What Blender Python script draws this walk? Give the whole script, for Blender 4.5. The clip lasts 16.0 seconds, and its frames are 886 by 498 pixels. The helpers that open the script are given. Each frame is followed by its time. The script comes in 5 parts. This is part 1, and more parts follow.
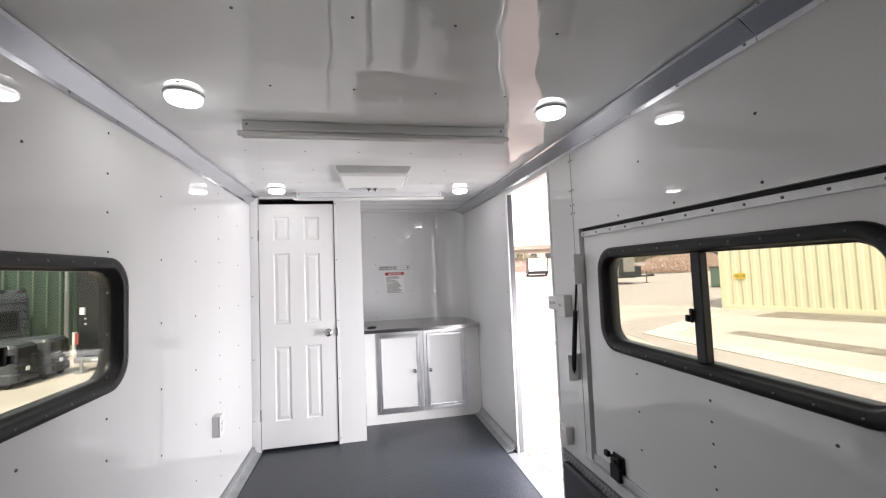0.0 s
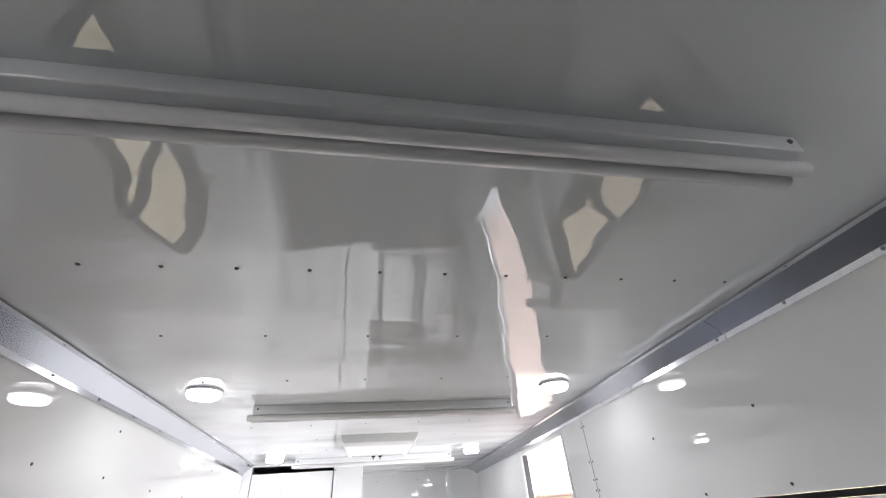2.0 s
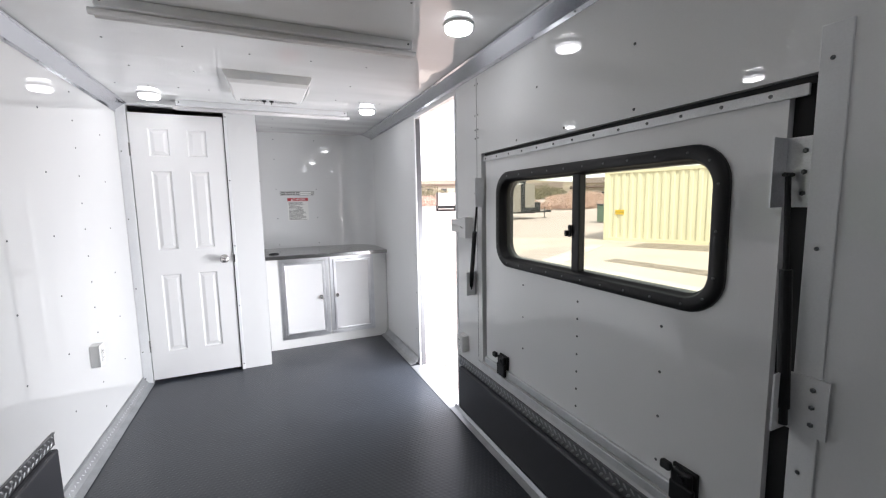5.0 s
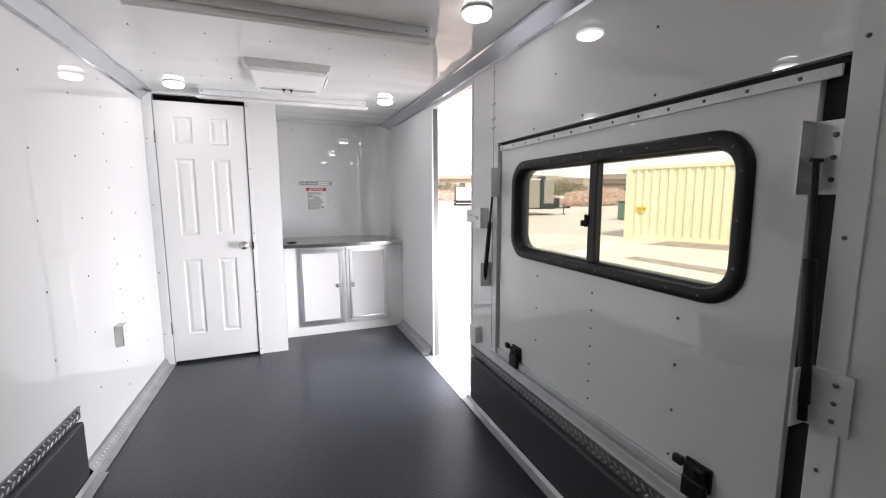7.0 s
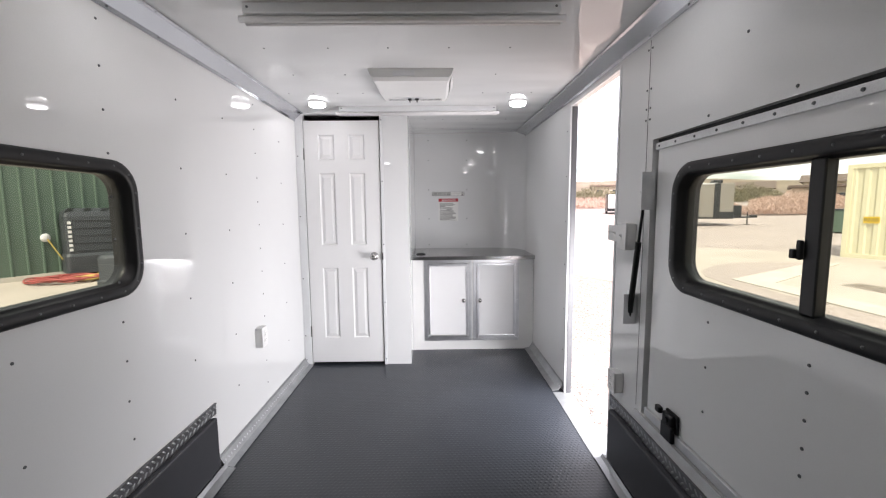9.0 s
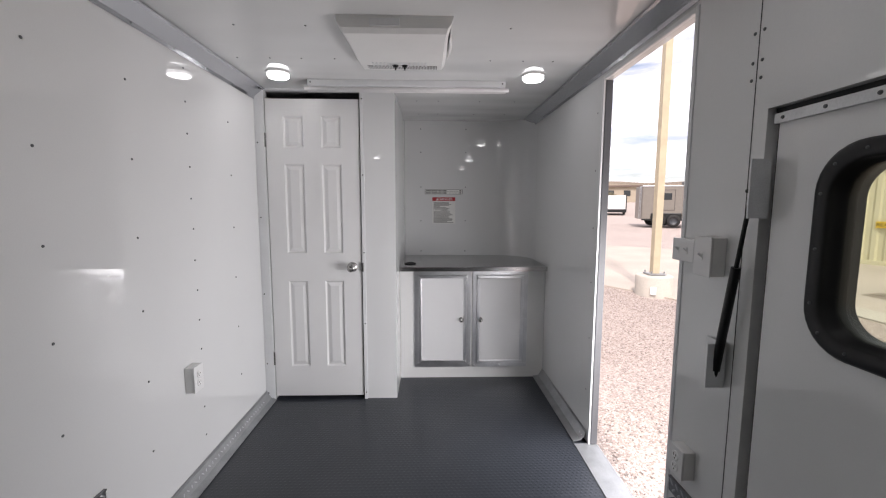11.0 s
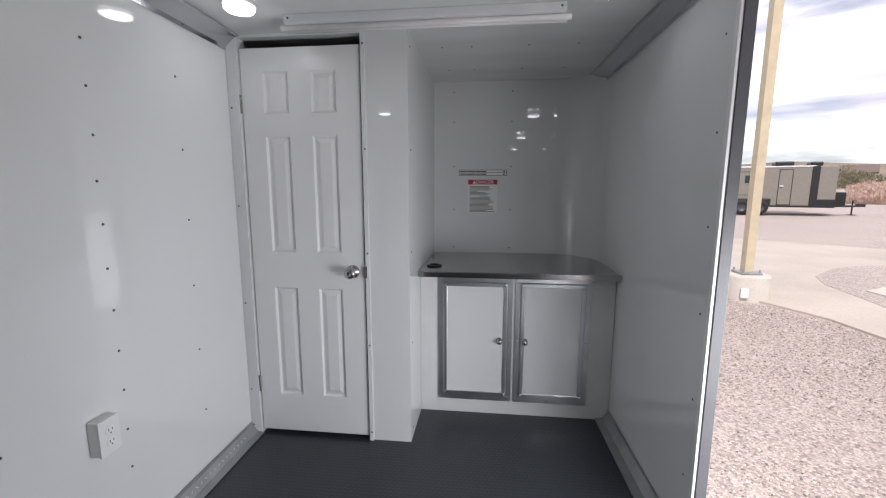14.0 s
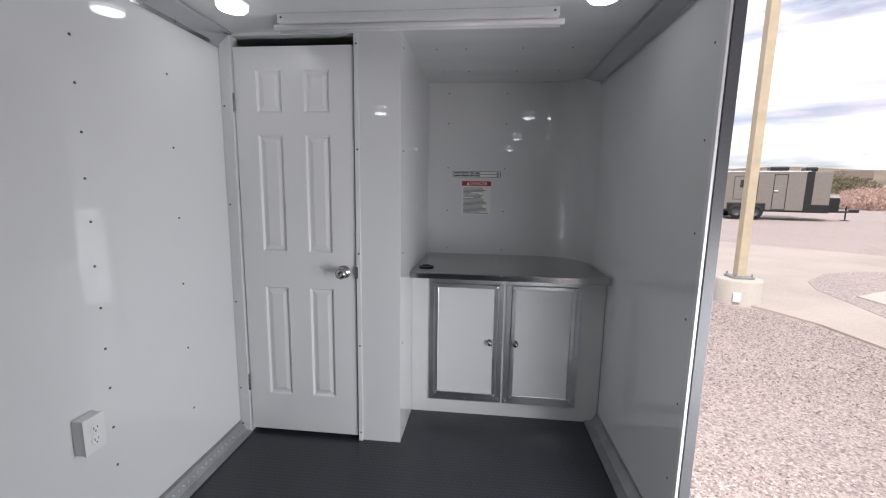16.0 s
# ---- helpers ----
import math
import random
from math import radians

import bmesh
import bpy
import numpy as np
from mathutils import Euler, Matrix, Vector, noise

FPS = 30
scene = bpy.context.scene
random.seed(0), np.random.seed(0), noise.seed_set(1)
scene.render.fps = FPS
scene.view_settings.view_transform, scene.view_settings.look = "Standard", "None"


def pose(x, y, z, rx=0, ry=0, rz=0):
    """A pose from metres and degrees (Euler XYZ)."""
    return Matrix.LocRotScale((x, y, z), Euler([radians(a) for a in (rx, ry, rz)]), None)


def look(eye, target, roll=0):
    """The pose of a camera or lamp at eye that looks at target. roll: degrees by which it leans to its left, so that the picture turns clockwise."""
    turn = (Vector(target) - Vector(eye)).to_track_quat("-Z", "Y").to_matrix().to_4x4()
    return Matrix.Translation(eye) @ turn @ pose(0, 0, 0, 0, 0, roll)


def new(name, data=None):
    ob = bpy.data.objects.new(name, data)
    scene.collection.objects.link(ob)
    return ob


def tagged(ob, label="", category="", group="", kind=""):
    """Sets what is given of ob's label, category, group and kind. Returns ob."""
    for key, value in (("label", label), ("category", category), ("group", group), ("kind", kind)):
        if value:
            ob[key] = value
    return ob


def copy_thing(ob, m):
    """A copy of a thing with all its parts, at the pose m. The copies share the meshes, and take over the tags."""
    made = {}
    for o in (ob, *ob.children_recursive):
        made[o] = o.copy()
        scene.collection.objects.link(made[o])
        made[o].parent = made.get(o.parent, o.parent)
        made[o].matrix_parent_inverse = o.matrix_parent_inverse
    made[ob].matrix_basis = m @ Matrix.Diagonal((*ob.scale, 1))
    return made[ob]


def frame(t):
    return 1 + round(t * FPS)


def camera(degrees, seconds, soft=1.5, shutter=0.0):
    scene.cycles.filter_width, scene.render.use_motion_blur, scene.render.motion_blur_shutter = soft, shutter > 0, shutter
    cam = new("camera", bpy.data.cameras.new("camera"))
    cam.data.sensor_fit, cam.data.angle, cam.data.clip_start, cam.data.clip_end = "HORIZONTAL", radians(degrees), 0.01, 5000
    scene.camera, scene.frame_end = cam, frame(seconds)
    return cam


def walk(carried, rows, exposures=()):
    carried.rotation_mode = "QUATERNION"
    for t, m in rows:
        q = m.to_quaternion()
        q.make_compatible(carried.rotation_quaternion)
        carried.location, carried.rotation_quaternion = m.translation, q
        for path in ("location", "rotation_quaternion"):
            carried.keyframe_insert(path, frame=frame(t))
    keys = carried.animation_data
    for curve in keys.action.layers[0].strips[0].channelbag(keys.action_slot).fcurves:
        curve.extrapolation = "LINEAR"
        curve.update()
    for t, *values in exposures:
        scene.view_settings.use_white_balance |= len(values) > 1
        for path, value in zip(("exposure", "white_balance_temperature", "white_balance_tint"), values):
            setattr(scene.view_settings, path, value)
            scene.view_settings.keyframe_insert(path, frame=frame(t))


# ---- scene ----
cam = camera(95.3, 16.0, soft=1.2)
PATH = [
    (0, (0.478, 0.232, 1.406), (0.865, 2.192, 1.517), -2.3),
    (0.5, (0.472, 0.175, 1.496), (0.854, 2.06, 2.042), -4.4),
    (1, (0.475, 0.134, 1.548), (0.848, 1.875, 2.46), -5.3),
    (1.5, (0.475, 0.092, 1.592), (0.832, 1.706, 2.717), -5.5),
    (2, (0.472, 0.099, 1.585), (0.814, 1.707, 2.723), -4.7),
    (2.5, (0.466, 0.146, 1.548), (0.809, 1.869, 2.505), -3.2),
    (3, (0.465, 0.186, 1.499), (0.84, 2.041, 2.145), -1.8),
    (3.5, (0.481, 0.21, 1.439), (0.909, 2.138, 1.754), -0.9),
    (4, (0.486, 0.212, 1.383), (0.977, 2.15, 1.438), -0.4),
    (4.5, (0.486, 0.206, 1.355), (1.07, 2.115, 1.236), -0.3),
    (5, (0.494, 0.193, 1.337), (1.286, 2.016, 1.11), -1.1),
    (5.2, (0.496, 0.172, 1.319), (1.436, 1.916, 1.04), -1.8),
    (7.3, (0.509, 0.198, 1.308), (1.092, 2.095, 1.061), 0.5),
    (7.5, (0.51, 0.225, 1.311), (0.961, 2.158, 1.062), 0.2),
    (8, (0.578, 0.317, 1.325), (0.761, 2.293, 1.076), -0.1),
    (8.5, (0.653, 0.393, 1.325), (0.695, 2.378, 1.086), -0.1),
    (9, (0.699, 0.477, 1.332), (0.723, 2.466, 1.124), -0.5),
    (9.2, (0.709, 0.52, 1.334), (0.751, 2.51, 1.138), -0.6),
    (11.3, (0.707, 1.182, 1.347), (0.756, 3.17, 1.132), 0.3),
    (11.5, (0.742, 1.23, 1.35), (0.765, 3.218, 1.135), 0.4),
    (12, (0.749, 1.347, 1.356), (0.735, 3.334, 1.136), 0.6),
    (12.5, (0.722, 1.488, 1.35), (0.669, 3.474, 1.123), 0.5),
    (13, (0.732, 1.633, 1.351), (0.618, 3.613, 1.096), 0.6),
    (13.5, (0.814, 1.756, 1.365), (0.642, 3.73, 1.092), 0.5),
    (14, (0.847, 1.841, 1.346), (0.633, 3.808, 1.056), 0.1),
    (14.5, (0.876, 1.844, 1.349), (0.638, 3.806, 1.044), -0.2),
    (15, (0.876, 1.832, 1.349), (0.656, 3.796, 1.038), -0.3),
    (15.5, (0.879, 1.838, 1.348), (0.669, 3.803, 1.04), 0.1),
    (16, (0.875, 1.841, 1.358), (0.677, 3.809, 1.065), 1.0),
]
walk(cam, [(t, look(eye, target, roll)) for t, eye, target, roll in PATH],
     exposures=[(0, 0.9, 6750, 17), (0.6, 1.05, 6650, 16), (1.0, 1.2, 6600, 15), (1.4, 1.6, 6550, 15), (2.3, 1.6, 6550, 15), (3, 1.2, 6550, 16), (4, 1.0, 6600, 16), (5, 1.0, 6500, 15), (7.5, 1.0, 6700, 17), (9, 0.8, 6700, 17), (11.5, 0.0, 6750, 17), (12.5, 0.0, 6750, 17), (14, -0.25, 6450, 15), (16, -0.25, 6450, 15)])

# ---- light ----
SUN_DIR = Vector((-0.12, -0.58, 0.80)).normalized()
world = bpy.data.worlds.new("sky")
scene.world = world
world.use_nodes = True
wn, wl = world.node_tree.nodes, world.node_tree.links
wn.clear()
w_out = wn.new("ShaderNodeOutputWorld")
w_bg = wn.new("ShaderNodeBackground")
w_sky = wn.new("ShaderNodeTexSky")
w_sky.sky_type = "NISHITA"
w_sky.sun_disc = False
w_sky.sun_elevation = math.asin(SUN_DIR.z)
w_sky.sun_rotation = math.atan2(SUN_DIR.x, SUN_DIR.y)
w_sky.air_density, w_sky.dust_density = 1.0, 2.0
w_co = wn.new("ShaderNodeTexCoord")
w_map = wn.new("ShaderNodeMapping")
w_map.inputs["Scale"].default_value = (1.0, 1.0, 5.5)
w_noise = wn.new("ShaderNodeTexNoise")
w_noise.inputs["Scale"].default_value = 3.2
w_noise.inputs["Detail"].default_value = 7.0
w_noise.inputs["Roughness"].default_value = 0.55
w_streak = wn.new("ShaderNodeTexNoise")
w_streak.inputs["Scale"].default_value = 2.2
w_streak.inputs["Detail"].default_value = 5.0
w_streak_map = wn.new("ShaderNodeMapping")
w_streak_map.inputs["Scale"].default_value = (1.0, 1.0, 9.0)
w_streak_map.inputs["Location"].default_value = (3.1, 0.4, 0.2)
w_streak_ramp = wn.new("ShaderNodeValToRGB")
w_streak_ramp.color_ramp.elements[0].position = 0.50
w_streak_ramp.color_ramp.elements[0].color = (10.5, 10.6, 11.0, 1)
w_streak_ramp.color_ramp.elements[1].position = 0.74
w_streak_ramp.color_ramp.elements[1].color = (6.0, 5.8, 6.8, 1)
wl.new(w_co.outputs["Generated"], w_streak_map.inputs["Vector"])
wl.new(w_streak_map.outputs["Vector"], w_streak.inputs["Vector"])
wl.new(w_streak.outputs["Fac"], w_streak_ramp.inputs["Fac"])
w_ramp = wn.new("ShaderNodeValToRGB")
w_ramp.color_ramp.elements[0].position = 0.36
w_ramp.color_ramp.elements[0].color = (0.0, 0.0, 0.0, 1)
w_ramp.color_ramp.elements[1].position = 0.56
w_ramp.color_ramp.elements[1].color = (1, 1, 1, 1)
w_mix = wn.new("ShaderNodeMixRGB")
w_mix.inputs["Color2"].default_value = (10.5, 10.6, 11.0, 1)
w_bg.inputs["Strength"].default_value = 0.15
wl.new(w_co.outputs["Generated"], w_map.inputs["Vector"])
wl.new(w_map.outputs["Vector"], w_noise.inputs["Vector"])
wl.new(w_noise.outputs["Fac"], w_ramp.inputs["Fac"])
wl.new(w_ramp.outputs["Color"], w_mix.inputs["Fac"])
wl.new(w_streak_ramp.outputs["Color"], w_mix.inputs["Color2"])
wl.new(w_sky.outputs["Color"], w_mix.inputs["Color1"])
wl.new(w_mix.outputs["Color"], w_bg.inputs["Color"])
wl.new(w_bg.outputs["Background"], w_out.inputs["Surface"])

sun = new("sun", bpy.data.lights.new("sun", "SUN"))
sun.data.energy, sun.data.angle, sun.data.color = 4.0, radians(6.0), (1.0, 0.95, 0.90)
sun.matrix_world = look((0, 0, 30), Vector((0, 0, 30)) - SUN_DIR)
LAMP_GLOW = 13.0
# added area lamp, out of view outside the entry, boosting the sky's light
entry_fill = new("entry_fill_lamp", bpy.data.lights.new("entry_fill_lamp", "AREA"))
entry_fill.data.shape, entry_fill.data.size, entry_fill.data.size_y, entry_fill.data.energy, entry_fill.data.color = "RECTANGLE", 1.15, 1.05, 55.0, (0.94, 0.98, 1.0)
entry_fill.matrix_world = look((2.16, 2.66, 0.64), (2.16 - 0.84, 2.66 + 0.54, 0.64 - 0.44))

# ---- materials ----
def material(name, colour, rough=0.5, metal=0.0, vary=0.06, scale=6.0, bump=0.0, bump_scale=200.0, coat=0.0, stain=None, dark=0.0, dist=0.001, random_tone=0.0):
    m = bpy.data.materials.new(name)
    m.use_nodes = True
    n, l = m.node_tree.nodes, m.node_tree.links
    b = n["Principled BSDF"]
    b.inputs["Roughness"].default_value = rough
    b.inputs["Metallic"].default_value = metal
    b.inputs["Coat Weight"].default_value = coat
    b.inputs["Coat Roughness"].default_value = 0.05
    co = n.new("ShaderNodeTexCoord")
    big = n.new("ShaderNodeTexNoise")
    big.inputs["Scale"].default_value = scale
    big.inputs["Detail"].default_value = 6.0
    fine = n.new("ShaderNodeTexNoise")
    fine.inputs["Scale"].default_value = bump_scale
    fine.inputs["Detail"].default_value = 3.0
    l.new(co.outputs["Object"], big.inputs["Vector"])
    l.new(co.outputs["Object"], fine.inputs["Vector"])
    ramp = n.new("ShaderNodeValToRGB")
    lo = [max(0.0, c * (1 - vary)) for c in colour]
    hi = [min(1.0, c * (1 + vary)) for c in colour]
    if stain:
        lo = stain
    ramp.color_ramp.elements[0].position, ramp.color_ramp.elements[0].color = 0.3, (*lo, 1)
    ramp.color_ramp.elements[1].position, ramp.color_ramp.elements[1].color = 0.62, (*hi, 1)
    l.new(big.outputs["Fac"], ramp.inputs["Fac"])
    mix = n.new("ShaderNodeMixRGB")
    mix.blend_type = "MULTIPLY"
    mix.inputs["Fac"].default_value = min(1.0, vary * 3)
    l.new(ramp.outputs["Color"], mix.inputs["Color1"])
    fr = n.new("ShaderNodeValToRGB")
    fr.color_ramp.elements[0].position, fr.color_ramp.elements[0].color = 0.3, (0.6, 0.6, 0.6, 1)
    fr.color_ramp.elements[1].position, fr.color_ramp.elements[1].color = 0.6, (1, 1, 1, 1)
    l.new(fine.outputs["Fac"], fr.inputs["Fac"])
    l.new(fr.outputs["Color"], mix.inputs["Color2"])
    last = mix.outputs["Color"]
    if random_tone:
        info = n.new("ShaderNodeObjectInfo")
        hsv = n.new("ShaderNodeHueSaturation")
        mr = n.new("ShaderNodeMapRange")
        mr.inputs["To Min"].default_value, mr.inputs["To Max"].default_value = 1 - random_tone, 1 + random_tone
        l.new(info.outputs["Random"], mr.inputs["Value"])
        l.new(mr.outputs["Result"], hsv.inputs["Value"])
        l.new(last, hsv.inputs["Color"])
        last = hsv.outputs["Color"]
    l.new(last, b.inputs["Base Color"])
    rr = n.new("ShaderNodeMapRange")
    rr.inputs["To Min"].default_value, rr.inputs["To Max"].default_value = rough * 0.85, min(1.0, rough * 1.15)
    l.new(big.outputs["Fac"], rr.inputs["Value"])
    l.new(rr.outputs["Result"], b.inputs["Roughness"])
    if bump:
        bp = n.new("ShaderNodeBump")
        bp.inputs["Strength"].default_value = bump
        bp.inputs["Distance"].default_value = dist
        l.new(fine.outputs["Fac"], bp.inputs["Height"])
        l.new(bp.outputs["Normal"], b.inputs["Normal"])
    return m


def gloss_panel(name, colour, rough, wave, wave_scale):
    """Glossy white metal sheet whose slow waviness bends its reflections."""
    m = material(name, colour, rough, vary=0.015, scale=1.5)
    n, l = m.node_tree.nodes, m.node_tree.links
    b = n["Principled BSDF"]
    co = n.new("ShaderNodeTexCoord")
    mp = n.new("ShaderNodeMapping")
    mp.inputs["Scale"].default_value = wave_scale
    nz = n.new("ShaderNodeTexNoise")
    nz.inputs["Scale"].default_value = 1.0
    nz.inputs["Detail"].default_value = 1.5
    bp = n.new("ShaderNodeBump")
    bp.inputs["Strength"].default_value = 1.0
    bp.inputs["Distance"].default_value = wave
    l.new(co.outputs["Object"], mp.inputs["Vector"])
    l.new(mp.outputs["Vector"], nz.inputs["Vector"])
    l.new(nz.outputs["Fac"], bp.inputs["Height"])
    l.new(bp.outputs["Normal"], b.inputs["Normal"])
    return m


def glow(name, colour, strength):
    m = bpy.data.materials.new(name)
    m.use_nodes = True
    b = m.node_tree.nodes["Principled BSDF"]
    b.inputs["Base Color"].default_value = (0.9, 0.9, 0.9, 1)
    b.inputs["Emission Color"].default_value = (*colour, 1)
    b.inputs["Emission Strength"].default_value = strength
    return m


def pane_glass(name, tint):
    m = bpy.data.materials.new(name)
    m.use_nodes = True
    n, l = m.node_tree.nodes, m.node_tree.links
    n.clear()
    out, mix = n.new("ShaderNodeOutputMaterial"), n.new("ShaderNodeMixShader")
    tr, gl, lw = n.new("ShaderNodeBsdfTransparent"), n.new("ShaderNodeBsdfGlossy"), n.new("ShaderNodeLayerWeight")
    pw, fr = n.new("ShaderNodeMath"), n.new("ShaderNodeMath")
    pw.operation, fr.operation = "POWER", "MULTIPLY_ADD"
    pw.inputs[1].default_value = 5.0
    fr.inputs[1].default_value, fr.inputs[2].default_value = 0.5, 0.02
    l.new(lw.outputs["Facing"], pw.inputs[0])
    l.new(pw.outputs["Value"], fr.inputs[0])
    tr.inputs["Color"].default_value = (*tint, 1)
    gl.inputs["Roughness"].default_value = 0.02
    l.new(fr.outputs["Value"], mix.inputs["Fac"])
    l.new(tr.outputs["BSDF"], mix.inputs[1])
    l.new(gl.outputs["BSDF"], mix.inputs[2])
    l.new(mix.outputs["Shader"], out.inputs["Surface"])
    return m


WHITE_WALL = gloss_panel("white_wall_panel", (0.745, 0.752, 0.754), 0.015, 0.0022, (1.5, 1.5, 1.5))
WHITE_WALL.node_tree.nodes["Principled BSDF"].inputs["IOR"].default_value = 1.7
WHITE_CEIL = gloss_panel("white_ceiling_panel", (0.69, 0.70, 0.70), 0.012, 0.022, (1.1, 2.8, 1.0))
WHITE_CEIL.node_tree.nodes["Principled BSDF"].inputs["IOR"].default_value = 1.9
WHITE_GLOSS = gloss_panel("white_gloss_door", (0.80, 0.80, 0.805), 0.06, 0.002, (2.0, 2.0, 2.0))
WHITE_PAINT = material("white_door_paint", (0.80, 0.80, 0.80), 0.25, vary=0.008)
WHITE_PLASTIC = material("white_plastic", (0.78, 0.78, 0.77), 0.35, vary=0.02)
WHITE_TRIM = material("white_painted_trim", (0.74, 0.75, 0.76), 0.3, vary=0.03)
ALU = material("brushed_aluminium", (0.72, 0.73, 0.75), 0.42, metal=1.0, vary=0.08, scale=14, bump=0.05, bump_scale=260)
COVE_ALU = material("smooth_aluminium", (0.62, 0.63, 0.66), 0.20, metal=0.92, vary=0.003, scale=5)
CAB_ALU = material("cabinet_aluminium", (0.72, 0.73, 0.75), 0.34, metal=1.0, vary=0.06, scale=9, bump=0.04, bump_scale=240)
RAIL = material("satin_aluminium", (0.62, 0.63, 0.64), 0.42, metal=0.45, vary=0.08, scale=10, bump=0.04, bump_scale=260)
ALU_DULL = material("dull_aluminium", (0.40, 0.41, 0.42), 0.42, metal=0.7, vary=0.12, scale=10, bump=0.06, bump_scale=300)
STEEL = material("stainless_steel", (0.46, 0.46, 0.46), 0.2, metal=1.0, vary=0.05, scale=8, bump=0.02, bump_scale=300)
NICKEL = material("satin_nickel", (0.42, 0.41, 0.40), 0.25, metal=1.0, vary=0.04)
SCREW = material("zinc_screw", (0.13, 0.135, 0.14), 0.35, metal=0.9, vary=0.1)
RUBBER = material("charcoal_rubber", (0.031, 0.035, 0.043), 0.32, vary=0.10, scale=4, bump=0.05, bump_scale=400)
RUBBER_DARK = material("black_rubber_lining", (0.034, 0.035, 0.041), 0.5, vary=0.12, scale=5, bump=0.06, bump_scale=300)
BLACK = material("black_powder_coat", (0.011, 0.011, 0.012), 0.42, vary=0.1, bump=0.05, bump_scale=500)
BLACK.node_tree.nodes["Principled BSDF"].inputs["Specular IOR Level"].default_value = 0.32
# near-black for seams, and for gaps whose shade is put into colour
BLACK_GAP = material("black_gap_fill", (0.008, 0.008, 0.009), 0.7)
DARK_SEAL = material("dark_grey_seal", (0.075, 0.075, 0.08), 0.5, vary=0.1)
LAMP = glow("lamp_lens", (0.95, 0.985, 1.0), LAMP_GLOW)
LAMP_RIM = glow("lamp_lens_side", (0.95, 0.985, 1.0), LAMP_GLOW * 0.22)
TUBE = material("frosted_tube", (0.72, 0.71, 0.71), 0.25, vary=0.02)
GLASS = pane_glass("tinted_pane", (0.75, 0.775, 0.705))
PAPER = material("sticker_paper", (0.78, 0.78, 0.76), 0.5, vary=0.02)
RED = material("sticker_red", (0.45, 0.03, 0.04), 0.5)
INK = material("sticker_ink", (0.05, 0.05, 0.05), 0.6)
WHITE_INK = material("sticker_white_ink", (0.8, 0.8, 0.8), 0.6)

# ---- building helpers ----
def box(bm, x0, x1, y0, y1, z0, z1):
    v = [bm.verts.new(p) for p in ((x0, y0, z0), (x1, y0, z0), (x1, y1, z0), (x0, y1, z0), (x0, y0, z1), (x1, y0, z1), (x1, y1, z1), (x0, y1, z1))]
    for f in ((3, 2, 1, 0), (4, 5, 6, 7), (0, 1, 5, 4), (1, 2, 6, 5), (2, 3, 7, 6), (3, 0, 4, 7)):
        bm.faces.new([v[i] for i in f])
    return v


def soft_box(bm, x0, x1, y0, y1, z0, z1, r=0.003, seg=2):
    t = bmesh.new()
    box(t, x0, x1, y0, y1, z0, z1)
    bmesh.ops.bevel(t, geom=t.edges[:], offset=r, segments=seg, affect="EDGES", profile=0.5)
    join(bm, t)


def join(bm, other, m=None):
    if m is not None:
        other.transform(m)
    me = bpy.data.meshes.new("tmp")
    other.to_mesh(me)
    other.free()
    bm.from_mesh(me)
    bpy.data.meshes.remove(me)


def cyl(bm, p, q, r, seg=16, r2=None):
    """A capped cylinder or cone from p to q."""
    p, q = Vector(p), Vector(q)
    d = q - p
    m = Matrix.Translation((p + q) / 2) @ d.to_track_quat("Z", "Y").to_matrix().to_4x4()
    bmesh.ops.create_cone(bm, cap_ends=True, segments=seg, radius1=r, radius2=r if r2 is None else r2, depth=d.length, matrix=m)


def lathe(bm, profile, m, seg=24):
    """Turns (radius, height) pairs round z, then places them by m."""
    t = bmesh.new()
    rings = []
    for r, h in profile:
        if r < 1e-5:
            rings.append([t.verts.new((0, 0, h))])
        else:
            rings.append([t.verts.new((r * math.cos(a), r * math.sin(a), h)) for a in (2 * math.pi * i / seg for i in range(seg))])
    for a, b in zip(rings, rings[1:]):
        for i in range(seg):
            k = (i + 1) % seg
            if len(a) == 1 and len(b) > 1:
                t.faces.new((a[0], b[i], b[k]))
            elif len(b) == 1 and len(a) > 1:
                t.faces.new((a[i], b[0], a[k]))
            elif len(a) > 1:
                t.faces.new((a[i], b[i], b[k], a[k]))
    bmesh.ops.recalc_face_normals(t, faces=t.faces[:])
    join(bm, t, m)


def round_rect(y0, y1, z0, z1, r, seg=8):
    pts = []
    for cy, cz, a0 in ((y1 - r, z1 - r, 0), (y0 + r, z1 - r, 90), (y0 + r, z0 + r, 180), (y1 - r, z0 + r, 270)):
        for i in range(seg + 1):
            a = radians(a0 + 90 * i / seg)
            pts.append((cy + r * math.cos(a), cz + r * math.sin(a)))
    return pts


def loops(bm, rows, close=True):
    """Skins a row of equal closed loops of points."""
    rs = [[bm.verts.new(p) for p in row] for row in rows]
    pairs = list(zip(rs, rs[1:])) + ([(rs[-1], rs[0])] if close else [])
    for a, b in pairs:
        for i in range(len(a)):
            k = (i + 1) % len(a)
            bm.faces.new((a[i], a[k], b[k], b[i]))
    bmesh.ops.recalc_face_normals(bm, faces=bm.faces[:])


def mesh_of(name, bm, mat, smooth=False):
    me = bpy.data.meshes.new(name)
    bm.to_mesh(me)
    bm.free()
    me.materials.append(mat)
    if smooth:
        for p in me.polygons:
            p.use_smooth = True
    return me


def part(name, bm, mat, parent=None, label="", smooth=False):
    ob = new(name, mesh_of(name, bm, mat, smooth))
    if parent is not None:
        ob.parent = parent
    if label:
        ob["label"] = label
    return ob


